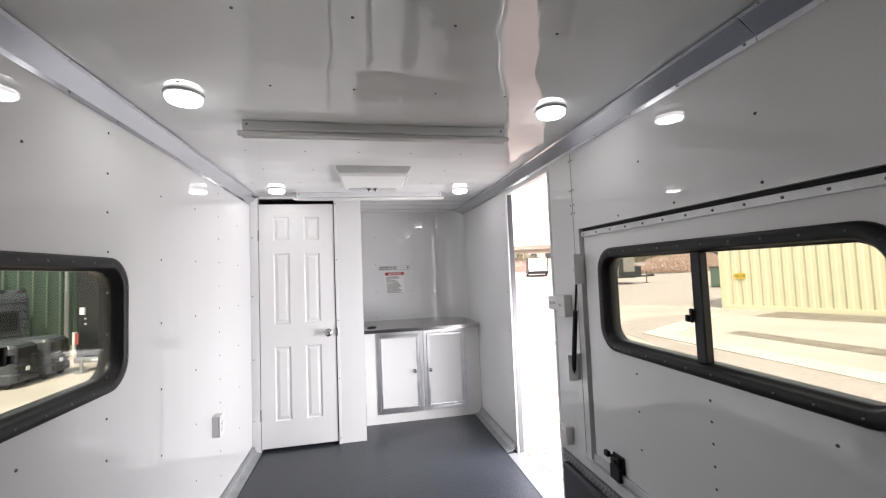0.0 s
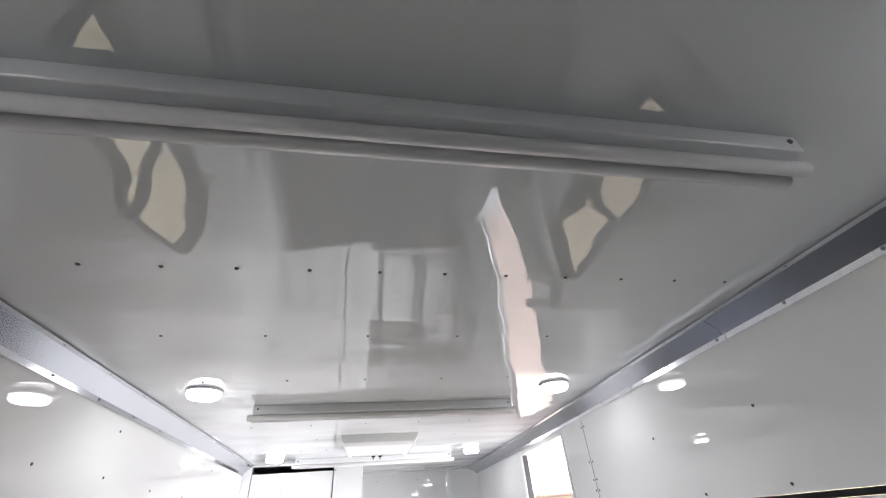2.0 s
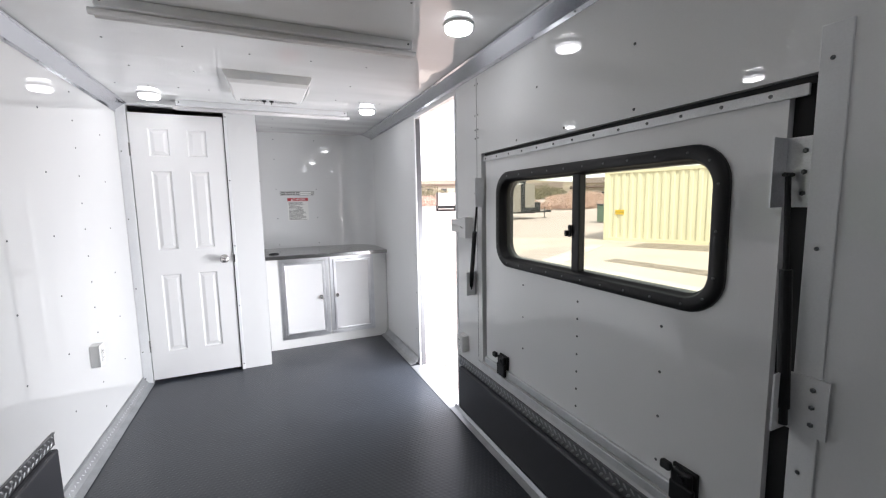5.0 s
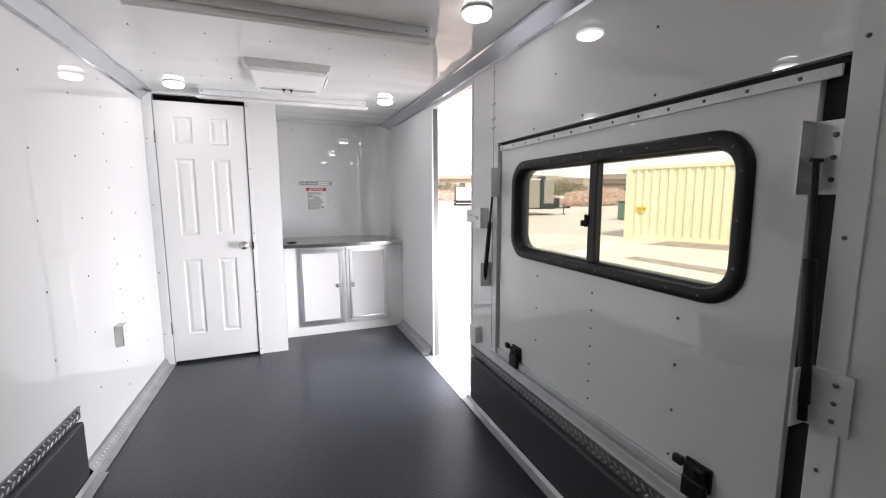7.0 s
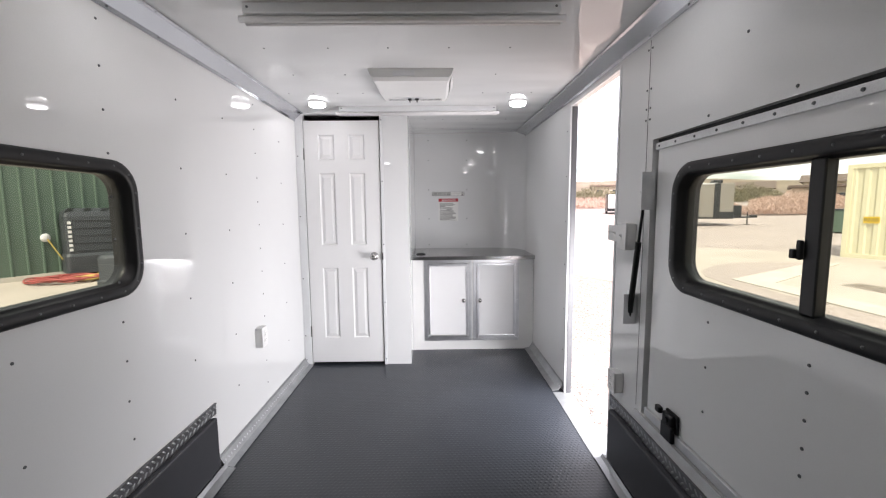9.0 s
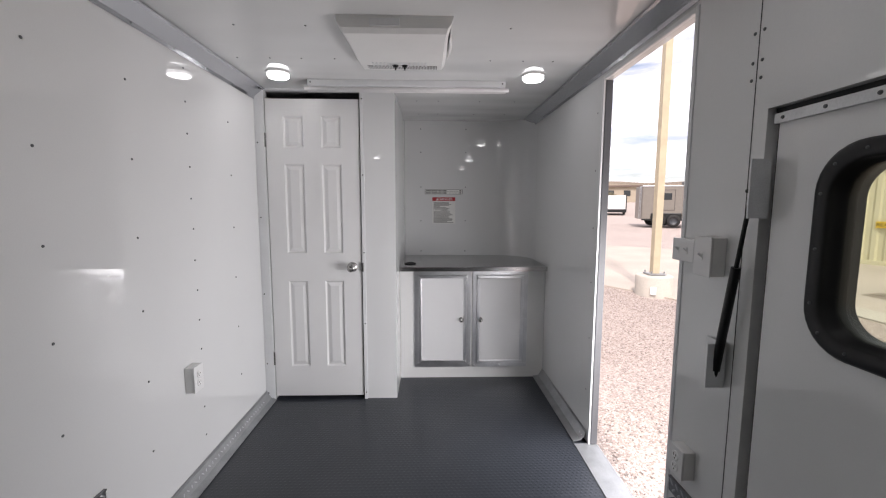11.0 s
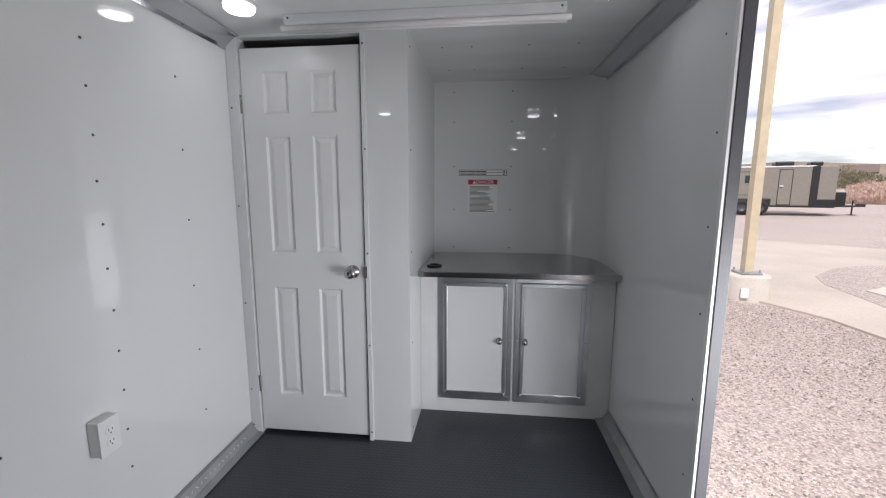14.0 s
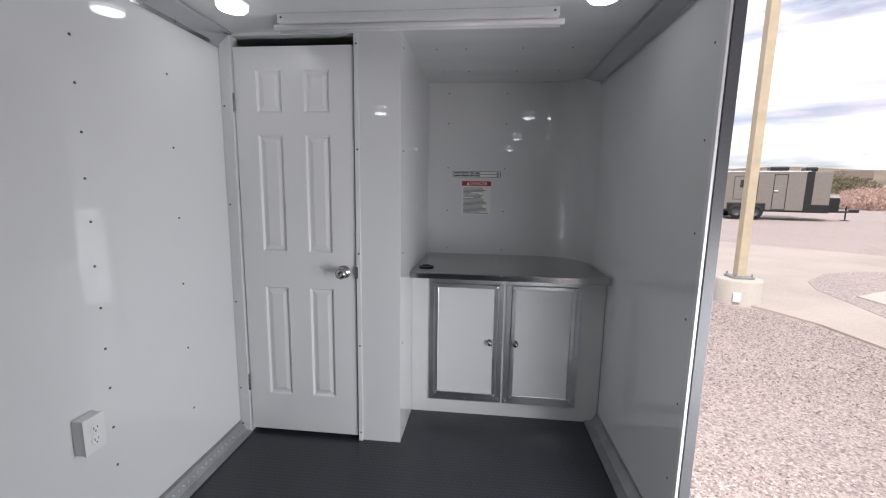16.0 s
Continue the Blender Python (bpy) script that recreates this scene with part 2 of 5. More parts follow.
def thing(name, label, category, group="", at=(0, 0, 0)):
    ob = new(name)
    ob.location = at
    ob.empty_display_size = 0.1
    return tagged(ob, label, category, group)


def structure(name, bm, mat, label="", smooth=False):
    return tagged(part(name, bm, mat, None, label, smooth), kind="structure", category=name.split("_")[0], label=label)


def at(ob, parent, m):
    ob.parent = parent
    ob.matrix_local = m
    return ob

# ---- the shell of the trailer ----
XL, XR, YB, YF, ZC = -0.44, 1.592, -1.25, 4.786, 2.09
YD = 3.815
WT = 0.045
HATCH = (0.693, 2.172, 0.415, 1.60)
ENTRY = (2.500, 3.228, 0.0, 1.99)
RWIN = (0.862, 2.020, 1.008, 1.486)
LWIN = (0.868, 2.026, 1.018, 1.506)

bm = bmesh.new()
box(bm, XL - WT, XR + WT, YB - WT, YF + WT, -0.10, 0.0)
floor = structure("floor", bm, RUBBER, "charcoal studded rubber floor of the trailer")
bm = bmesh.new()
box(bm, XL - WT, XR + WT, YB - WT, YF + WT, ZC, ZC + 0.08)
ceiling = structure("ceiling", bm, WHITE_CEIL, "glossy white sheet metal ceiling with wavy reflections")
bm = bmesh.new()
ly0, ly1, lz0, lz1 = LWIN[0] + 0.03, LWIN[1] - 0.03, LWIN[2] + 0.03, LWIN[3] - 0.03
box(bm, XL - WT, XL, YB, ly0, 0, ZC)
box(bm, XL - WT, XL, ly1, YF, 0, ZC)
box(bm, XL - WT, XL, ly0, ly1, 0, lz0)
box(bm, XL - WT, XL, ly0, ly1, lz1, ZC)
wall_left = structure("wall_west", bm, WHITE_WALL, "glossy white metal wall panels with rows of screws")
bm = bmesh.new()
NOSE = 0.022  # the wall draws in slightly towards the nose
h0, h1, hz0, hz1 = HATCH
e0, e1, ez0, ez1 = ENTRY
box(bm, XR, XR + WT, YB, h0, 0, ZC)
box(bm, XR, XR + WT, h0, h1, 0, hz0)
box(bm, XR, XR + WT, h0, h1, hz1, ZC)
box(bm, XR, XR + WT, h1, e0, 0, ZC)
box(bm, XR, XR + WT, e0, e1, ez1, ZC)
v = [bm.verts.new(p) for z in (0, ZC) for p in ((XR, e1, z), (XR + WT, e1, z), (XR + WT, YF, z), (XR - NOSE, YF, z))]
for f in ((3, 2, 1, 0), (4, 5, 6, 7), (0, 1, 5, 4), (1, 2, 6, 5), (2, 3, 7, 6), (3, 0, 4, 7)):
    bm.faces.new([v[i] for i in f])
wall_right = structure("wall_east", bm, WHITE_WALL, "glossy white metal wall with hatch and entry openings")
bm = bmesh.new()
box(bm, XL - WT, XR + WT, YB - WT, YB, 0, ZC)
structure("wall_south", bm, WHITE_WALL, "plain white rear wall of the trailer")
bm = bmesh.new()
box(bm, XL - WT, XR + WT, YF, YF + WT, 0, ZC)
wall_front = structure("wall_north", bm, WHITE_WALL, "glossy white front wall behind the counter")
# rounded corner of the nose
bm = bmesh.new()
RC = 0.30
XN = XR - NOSE + 0.003
prof = [(XN, YF - RC)] + [(XN - RC + RC * math.cos(a), YF - RC + RC * math.sin(a)) for a in (radians(90 * i / 16) for i in range(1, 16))] + [(XN - RC, YF - 0.001)]
lo = [bm.verts.new((x, y, 0)) for x, y in prof]
hi = [bm.verts.new((x, y, ZC)) for x, y in prof]
for i in range(len(prof) - 1):
    bm.faces.new((lo[i + 1], lo[i], hi[i], hi[i + 1]))
structure("wall_corner", bm, WHITE_WALL, "rounded white front corner of the trailer", True)
# closet front and side walls
DX0, DX1, DZ0, DZ1 = -0.373, 0.229, 0.024, 2.026
PX = 0.462
bm = bmesh.new()
box(bm, DX1 + 0.006, PX, YD, YD + 0.05, 0, ZC)
wall_closet = structure("wall_closet", bm, WHITE_WALL, "glossy white post between closet door and counter")
bm = bmesh.new()
box(bm, XL, DX0 - 0.006, YD, YD + 0.05, 0, ZC)
structure("wall_jamb", bm, WHITE_WALL, "narrow white wall beside the closet door")
bm = bmesh.new()
box(bm, DX0 - 0.006, DX1 + 0.006, YD, YD + 0.05, 2.077, ZC)
structure("wall_header", bm, WHITE_WALL, "white strip of wall over the closet door")
bm = bmesh.new()
box(bm, PX - 0.04, PX, YD + 0.05, YF, 0, ZC)
structure("wall_partition", bm, WHITE_WALL, "glossy white closet partition beside the counter")
# added black sheet, so the gap over the door shows a shaded closet
bm = bmesh.new()
box(bm, XL, PX - 0.04, YD + 0.7, YD + 0.72, 0, ZC)
structure("closet_back", bm, BLACK_GAP, "black sheet for the shade inside the closed closet")

# ---- closet door ----
def panel_door():
    d = thing("closet_door", "closed white six-panel door with a satin nickel knob", "door", at=(DX0, YD, DZ0))
    W, Hh, T = DX1 - DX0, DZ1 - DZ0, 0.035
    k = W / 0.598
    cols = [(0.110 * k, 0.238 * k), (0.353 * k, 0.480 * k)]
    rows = [(0.212, 0.810), (1.000, 1.586), (1.694, 1.893)]
    bm = bmesh.new()
    xs = [0, cols[0][0], cols[0][1], cols[1][0], cols[1][1], W]
    zs = [0, rows[0][0], rows[0][1], rows[1][0], rows[1][1], rows[2][0], rows[2][1], Hh]
    g = [[bm.verts.new((x, 0, z)) for z in zs] for x in xs]
    for i in range(5):
        for j in range(7):
            if i in (1, 3) and j in (1, 3, 5):
                a = [(xs[i], zs[j]), (xs[i + 1], zs[j]), (xs[i + 1], zs[j + 1]), (xs[i], zs[j + 1])]
                prev = [g[i][j], g[i + 1][j], g[i + 1][j + 1], g[i][j + 1]]
                cx, cz = (xs[i] + xs[i + 1]) / 2, (zs[j] + zs[j + 1]) / 2
                for inset, depth in ((0.008, 0.011), (0.014, 0.011), (0.036, 0.003), (0.040, 0.003)):
                    ring = [bm.verts.new((x + math.copysign(inset, cx - x), depth, z + math.copysign(inset, cz - z))) for x, z in a]
                    for q in range(4):
                        bm.faces.new((prev[q], prev[(q + 1) % 4], ring[(q + 1) % 4], ring[q]))
                    prev = ring
                bm.faces.new(prev)
            else:
                bm.faces.new((g[i][j], g[i + 1][j], g[i + 1][j + 1], g[i][j + 1]))
    back = [bm.verts.new(p) for p in ((0, T, 0), (W, T, 0), (W, T, Hh), (0, T, Hh))]
    bm.faces.new(back[::-1])
    rim = [[g[i][0] for i in range(6)], [g[5][j] for j in range(8)], [g[i][7] for i in range(5, -1, -1)], [g[0][j] for j in range(7, -1, -1)]]
    for q, r in enumerate(rim):
        bm.faces.new([back[q]] + [back[(q + 1) % 4]] + r[::-1])
    bmesh.ops.recalc_face_normals(bm, faces=bm.faces[:])
    part("door_leaf", bm, WHITE_PAINT, d)
    bm = bmesh.new()
    lathe(bm, [(0.0, -0.001), (0.034, -0.001), (0.034, 0.004), (0.028, 0.010), (0.013, 0.013), (0.012, 0.030), (0.022, 0.036), (0.028, 0.048), (0.027, 0.060), (0.016, 0.068), (0.006, 0.0685), (0.005, 0.066), (0.0, 0.066)], pose(W - 0.06, 0, 0.905, 90))
    part("door_knob", bm, NICKEL, d, "satin nickel round knob", True)
    bm = bmesh.new()
    soft_box(bm, W + 0.001, W + 0.016, -0.0145, -0.0125, 0.875, 0.935, 0.0008)
    part("strike_plate", bm, NICKEL, d, "small metal strike plate")
    for z in (0.225, 1.695):
        bm = bmesh.new()
        cyl(bm, (-0.004, -0.006, z), (-0.004, -0.006, z + 0.09), 0.006, 10)
        box(bm, -0.012, 0.0, -0.003, -0.0005, z, z + 0.09)
        part("hinge", bm, NICKEL, d)
    return d
panel_door()
# white jambs beside the door
for name, x0, x1 in (("door_jamb", XL + 0.001, DX0 - 0.008), ("door_jamb", DX1 + 0.008, DX1 + 0.03)):
    bm = bmesh.new()
    soft_box(bm, x0, x1, YD - 0.012, YD - 0.0005, 0.0, 2.078 if x0 > 0 else ZC - 0.001, 0.002)
    tagged(part(name, bm, WHITE_TRIM), "white painted strip beside the closet door", "trim", kind="structure")

# ---- counter and base cabinet ----
CY, CFY = 4.15, 4.055
def base_cabinet():
    c = thing("base_cabinet", "white base cabinet with two aluminium-framed doors", "cabinet", at=(PX, CY, 0))
    W = XR - PX
    bm = bmesh.new()
    box(bm, 0.001, W - 0.016, 0, 0.02, 0, 0.857)
    box(bm, 0.001, W - RC, 0.03, YF - CY - 0.002, 0.835, 0.857)
    part("body", bm, WHITE_PLASTIC, c)
    for i, (x0, x1, kx) in enumerate(((0.106, 0.544, 0.468), (0.556, 0.982, 0.616))):
        dz0, dz1 = 0.088, 0.847
        d = new("door")
        d.parent = c
        bm = bmesh.new()
        box(bm, x0 + 0.045, x1 - 0.045, -0.012, -0.001, dz0 + 0.045, dz1 - 0.045)
        part("door_panel", bm, WHITE_GLOSS, d)
        for a0, a1, b0, b1 in ((x0, x1, dz0, dz0 + 0.03), (x0, x1, dz1 - 0.03, dz1), (x0, x0 + 0.03, dz0 + 0.03, dz1 - 0.03), (x1 - 0.03, x1, dz0 + 0.03, dz1 - 0.03)):
            bm = bmesh.new()
            soft_box(bm, a0, a1, -0.010, -0.001, b0, b1, 0.002)
            part("frame_rail", bm, CAB_ALU, d)
        for a0, a1, b0, b1 in ((x0 + 0.032, x1 - 0.032, dz0 + 0.032, dz0 + 0.056), (x0 + 0.032, x1 - 0.032, dz1 - 0.056, dz1 - 0.032), (x0 + 0.032, x0 + 0.056, dz0 + 0.056, dz1 - 0.056), (x1 - 0.056, x1 - 0.032, dz0 + 0.056, dz1 - 0.056)):
            bm = bmesh.new()
            soft_box(bm, a0, a1, -0.018, -0.001, b0, b1, 0.003)
            part("door_edge", bm, CAB_ALU, d)
        bm = bmesh.new()
        lathe(bm, [(0.0, 0.0), (0.017, 0.0), (0.017, 0.004), (0.008, 0.007), (0.007, 0.016), (0.014, 0.022), (0.016, 0.030), (0.010, 0.037), (0.0, 0.038)], pose(kx, -0.012, 0.47, 90))
        part("knob", bm, NICKEL, d, "small round metal knob", True)
        spots = [(x, z) for x in (x0 + 0.015, x1 - 0.015) for z in (dz0 + 0.015, (dz0 + dz1) / 2, dz1 - 0.015)] + [((x0 + x1) / 2, dz0 + 0.015), ((x0 + x1) / 2, dz1 - 0.015), (x0 + 0.044, dz1 - 0.044), (x1 - 0.044, dz1 - 0.044), (x0 + 0.044, dz0 + 0.044), (x1 - 0.044, dz0 + 0.044)]
        for x, z in spots:
            bm = bmesh.new()
            lathe(bm, [(0.0060, 0), (0.0048, 0.003), (0, 0.004)], pose(x, -0.0185 if min(abs(x - x0), abs(x1 - x)) > 0.03 and min(z - dz0, dz1 - z) > 0.03 else -0.0102, z, 90), 8)
            part("screw", bm, ALU, d)
    return c
base_cabinet()

def counter_top():
    c = thing("countertop", "stainless steel countertop with a turned-down front edge", "countertop", at=(PX, CFY, 0.858))
    W, D = XR - NOSE - PX - 0.003, YF - CFY - 0.003
    bm = bmesh.new()
    out = [(0.002, 0), (W, 0)] + [(W - RC + RC * math.cos(a), D - RC + RC * math.sin(a)) for a in (radians(90 * i / 10) for i in range(11))] + [(0.002, D)]
    top = [bm.verts.new((x, y, 0.034)) for x, y in out]
    low = [bm.verts.new((x, y, 0.0)) for x, y in out]
    bm.faces.new(top)
    bm.faces.new(low[::-1])
    for i in range(len(out)):
        k = (i + 1) % len(out)
        bm.faces.new((low[i], low[k], top[k], top[i]))
    es = [e for e in bm.edges if all(v.co.y < 1e-4 and v.co.z > 0.03 for v in e.verts)]
    bmesh.ops.bevel(bm, geom=es, offset=0.006, segments=3, affect="EDGES", profile=0.5)
    part("top", bm, STEEL, c)
    bm = bmesh.new()
    lathe(bm, [(0, 0.0), (0.045, 0.0), (0.045, 0.006), (0.030, 0.010), (0.030, 0.002), (0, 0.002)], pose(0.075, 0.16, 0.0345), 24)
    part("cable_grommet", bm, BLACK, c, "black round cable grommet", True)
    return c
counter_top()

# ---- framed windows ----
def framed_window(name, label, y0, y1, z0, z1, x_in, side, mullion):
    """side +1: outside lies towards +x."""
    w = tagged(new(name), label, "window", kind="structure")
    w.location = (x_in, 0, 0)
    s = side
    R = 0.11
    fw = 0.050
    bm = bmesh.new()
    def ring(inset, x):
        return [(x, y, z) for y, z in round_rect(y0 + inset, y1 - inset, z0 + inset, z1 - inset, R - inset * 0.75)]
    loops(bm, [ring(0.0, 0.0), ring(0.002, -s * 0.012), ring(0.010, -s * 0.018), ring(0.036, -s * 0.018), ring(0.042, -s * 0.012), ring(0.044, s * 0.008), ring(fw, s * 0.010), ring(fw, s * 0.062), ring(0.034, s * 0.062), ring(0.034, 0.0)])
    part("window_frame", bm, BLACK, w, "black rounded metal frame", True)
    ym = mullion
    for p0, p1, dx in ((ym - 0.01, y1 - fw, 0.018), (y0 + fw, ym + 0.01, 0.026)):
        bm = bmesh.new()
        pts = round_rect(y0 + fw - 0.002, y1 - fw + 0.002, z0 + fw - 0.002, z1 - fw + 0.002, 0.07)
        pts = [(min(max(y, p0), p1 + 0.002), z) for y, z in pts]
        a = [bm.verts.new((s * dx, y, z)) for y, z in pts]
        b = [bm.verts.new((s * (dx + 0.004), y, z)) for y, z in pts]
        bm.faces.new(a)
        bm.faces.new(b[::-1])
        for i in range(len(pts)):
            k = (i + 1) % len(pts)
            bm.faces.new((a[i], b[i], b[k], a[k]))
        bmesh.ops.remove_doubles(bm, verts=bm.verts[:], dist=1e-5)
        g = part("pane", bm, GLASS, w)
        g.visible_shadow = False
    bm = bmesh.new()
    soft_box(bm, *sorted((s * 0.004, s * 0.036)), ym - 0.021, ym + 0.021, z0 + fw - 0.004, z1 - fw + 0.004, 0.004)
    part("mullion", bm, BLACK, w)
    bm = bmesh.new()
    soft_box(bm, *sorted((s * -0.008, s * 0.004)), ym + 0.016, ym + 0.030, (z0 + z1) / 2 - 0.055, (z0 + z1) / 2 - 0.005, 0.004)
    soft_box(bm, *sorted((s * -0.016, s * -0.004)), ym + 0.026, ym + 0.040, (z0 + z1) / 2 - 0.052, (z0 + z1) / 2 - 0.028, 0.003)
    part("latch", bm, BLACK, w)
    pts = round_rect(y0 + 0.023, y1 - 0.023, z0 + 0.023, z1 - 0.023, R - 0.02, 2)
    per = []
    for i in range(len(pts)):
        a, b = Vector(pts[i]), Vector(pts[(i + 1) % len(pts)])
        k = max(1, round((b - a).length / 0.105))
        per += [a.lerp(b, j / k) for j in range(k)]
    sm = bmesh.new()
    lathe(sm, [(0.0042, 0), (0.0036, 0.002), (0, 0.003)], Matrix(), 8)
    me = mesh_of("screw", sm, SCREW, True)
    for p in per:
        o = new("screw", me)
        at(o, w, pose(-s * 0.0175, p.x, p.y, 0, -s * 90, 0))
    return w
framed_window("window_1", "wide black-framed sliding window in the hatch", *RWIN, XR + 0.012, 1, 1.445)
framed_window("window_2", "wide black-framed window with rounded corners", *LWIN, XL, -1, 1.460)

# ---- hatch with window ----
def hatch():
    h = thing("serving_hatch", "closed white hatch panel with gas struts", "hatch", at=(XR + 0.012, 0, 0))
    y0, y1, z0, z1 = 0.748, 2.145, 0.425, 1.583
    oy0, oy1, oz0, oz1 = RWIN[0] + 0.033, RWIN[1] - 0.033, RWIN[2] + 0.033, RWIN[3] - 0.033
    bm = bmesh.new()
    def rim(x, a0, a1, b0, b1):
        return [(x, a0, b0), (x, a1, b0), (x, a1, b1), (x, a0, b1)]
    loops(bm, [rim(0, oy0, oy1, oz0, oz1), rim(0, y0, y1, z0, z1), rim(0.04, y0, y1, z0, z1), rim(0.04, oy0, oy1, oz0, oz1)])
    part("hatch_panel", bm, WHITE_WALL, h)
    bm = bmesh.new()
    soft_box(bm, -0.010, -0.001, 0.708, 2.153, 1.556, 1.582, 0.002)
    part("top_rail", bm, RAIL, h, "aluminium hinge rail")
    bm = bmesh.new()
    soft_box(bm, -0.016, -0.001, 0.763, 2.143, 0.4245, 0.460, 0.003)
    part("bottom_rail", bm, RAIL, h, "aluminium bottom rail")
    for i in range(13):
        bm = bmesh.new()
        lathe(bm, [(0.005, 0), (0.004, 0.003), (0, 0.004)], pose(-0.010, 0.782 + i * 0.112, 1.569, 0, -90, 0), 8)
        part("screw", bm, SCREW, h)
    for yc in (1.955, 0.945):
        bm = bmesh.new()
        soft_box(bm, -0.012, -0.001, yc - 0.045, yc + 0.035, 0.461, 0.535, 0.004)
        soft_box(bm, -0.034, -0.0165, yc - 0.045, yc + 0.030, 0.426, 0.490, 0.006)
        soft_box(bm, -0.030, -0.010, yc - 0.035, yc + 0.030, 0.470, 0.530, 0.008)
        soft_box(bm, -0.046, -0.026, yc + 0.022, yc + 0.055, 0.515, 0.542, 0.006)
        cyl(bm, (-0.028, yc - 0.005, 0.505), (-0.036, yc - 0.005, 0.505), 0.012, 12)
        part("latch", bm, BLACK, h, "black slam latch")
    # black strips close the gaps round the hatch and draw their shadow lines
    for ya, yb in ((HATCH[0] + 0.001, y0 - 0.001), (y1 + 0.001, HATCH[1] - 0.001)):
        bm = bmesh.new()
        box(bm, 0.020, 0.032, ya, yb, z0, z1)
        part("gap_strip", bm, BLACK_GAP, h)
    bm = bmesh.new()
    box(bm, 0.010, 0.032, HATCH[0] + 0.001, HATCH[1] - 0.001, z1 + 0.0005, HATCH[3] - 0.0005)
    part("gap_strip", bm, BLACK_GAP, h)
    bm = bmesh.new()
    box(bm, 0.010, 0.032, HATCH[0] + 0.001, HATCH[1] - 0.001, HATCH[2] + 0.0005, z0 - 0.0005)
    part("gap_strip", bm, BLACK_GAP, h)
    return h
hatch()

def gas_strut(y_up, y_low, flip):
    """flip +1: the wall brackets fold towards +y."""
    f = flip
    g = thing("gas_strut", "black gas strut between two folded metal brackets", "gas strut", "hatch struts", at=(XR, 0, 0))
    def bracket(z0, z1, ya, yb, x, mat, lab):
        bm = bmesh.new()
        box(bm, x - 0.004, x, *sorted((ya, yb)), z0, z1)
        box(bm, x - 0.056, x - 0.004, *sorted((ya, ya + math.copysign(0.004, yb - ya))), z0, z1)
        b = part("bracket", bm, mat, g, lab)
        for k in (0.2, 0.5, 0.8):
            bm = bmesh.new()
            lathe(bm, [(0.0058, 0), (0.0058, 0.003), (0.004, 0.005), (0, 0.005)], pose(x - 0.004, (ya + yb) / 2 + (yb - ya) * 0.15, z0 + (z1 - z0) * k, 0, -90, 0), 6)
            part("bolt", bm, SCREW, b)
    bracket(1.312, 1.468, y_up - 0.022 * f, y_up + 0.038 * f, 0.006, ALU, "bright aluminium bracket")
    bracket(0.800, 0.935, y_low - 0.010 * f, y_low + 0.070 * f, -0.007, WHITE_TRIM, "grey painted metal bracket")
    def along(t, x):
        return (x, y_up + (y_low - y_up) * t, 1.385 - 0.56 * t)
    bm = bmesh.new()
    cyl(bm, along(0, -0.024), along(0.4, -0.028), 0.006, 12)
    cyl(bm, (-0.040, y_up, 1.385), (-0.006, y_up, 1.385), 0.005, 8)
    part("rod", bm, BLACK, g)
    bm = bmesh.new()
    cyl(bm, along(0.38, -0.028), along(0.95, -0.032), 0.0125, 16)
    cyl(bm, along(0.95, -0.032), along(1.02, -0.032), 0.009, 12)
    part("cylinder", bm, BLACK, g)
    return g
gas_strut(0.722, 0.692, -1)
gas_strut(2.172, 2.252, 1)

# ---- ceiling lamps ----
def round_lamp():
    g = thing("ceiling_lamp", "lit round white LED puck lamp under the ceiling", "ceiling lamp", "ceiling lamps")
    bm = bmesh.new()
    lathe(bm, [(0.0, 0), (0.066, 0), (0.066, -0.006), (0.063, -0.009), (0.0, -0.009)], Matrix(), 32)
    part("base", bm, WHITE_PLASTIC, g, "", True)
    bm = bmesh.new()
    lathe(bm, [(0.060, -0.0095), (0.060, -0.020), (0.0575, -0.0235)], Matrix(), 32)
    part("rim", bm, LAMP_RIM, g, "glowing translucent rim", True)
    bm = bmesh.new()
    lathe(bm, [(0.0572, -0.0237), (0.052, -0.029), (0.0, -0.031)], Matrix(), 32)
    part("lens", bm, LAMP, g, "glowing frosted lens", True)
    return g
lamp0 = round_lamp()
lamp0.location = (-0.165, 3.50, ZC)
for x, y in ((1.288, 3.50), (-0.150, 1.827), (1.296, 1.827), (-0.150, 0.155), (1.296, 0.155)):
    copy_thing(lamp0, pose(x, y, ZC))

# ---- tube fixtures ----
def tube_fixture():
    g = thing("tube_light", "unlit white twin-tube ceiling fixture", "tube light", "tube fixtures")
    bm = bmesh.new()
    soft_box(bm, -0.594, 0.594, -0.034, 0.036, -0.036, 0.0, 0.003)
    part("housing", bm, WHITE_TRIM, g)
    for y, x1 in ((-0.004, 0.618), (0.025, 0.606)):
        bm = bmesh.new()
        cyl(bm, (-x1, y, -0.047), (x1, y, -0.047), 0.0125, 24)
        part("tube", bm, TUBE, g, "", True)
    for x in (-0.575, 0.575):
        bm = bmesh.new()
        lathe(bm, [(0.005, 0), (0.004, 0.003), (0, 0.0035)], pose(x, -0.034, -0.016, 90), 8)
        part("screw", bm, SCREW, g)
    return g
t0 = tube_fixture()
t0.location = (0.572, 0.478, ZC)
for x, y in ((0.575, 2.098), (0.556, 3.648)):
    copy_thing(t0, pose(x, y, ZC))

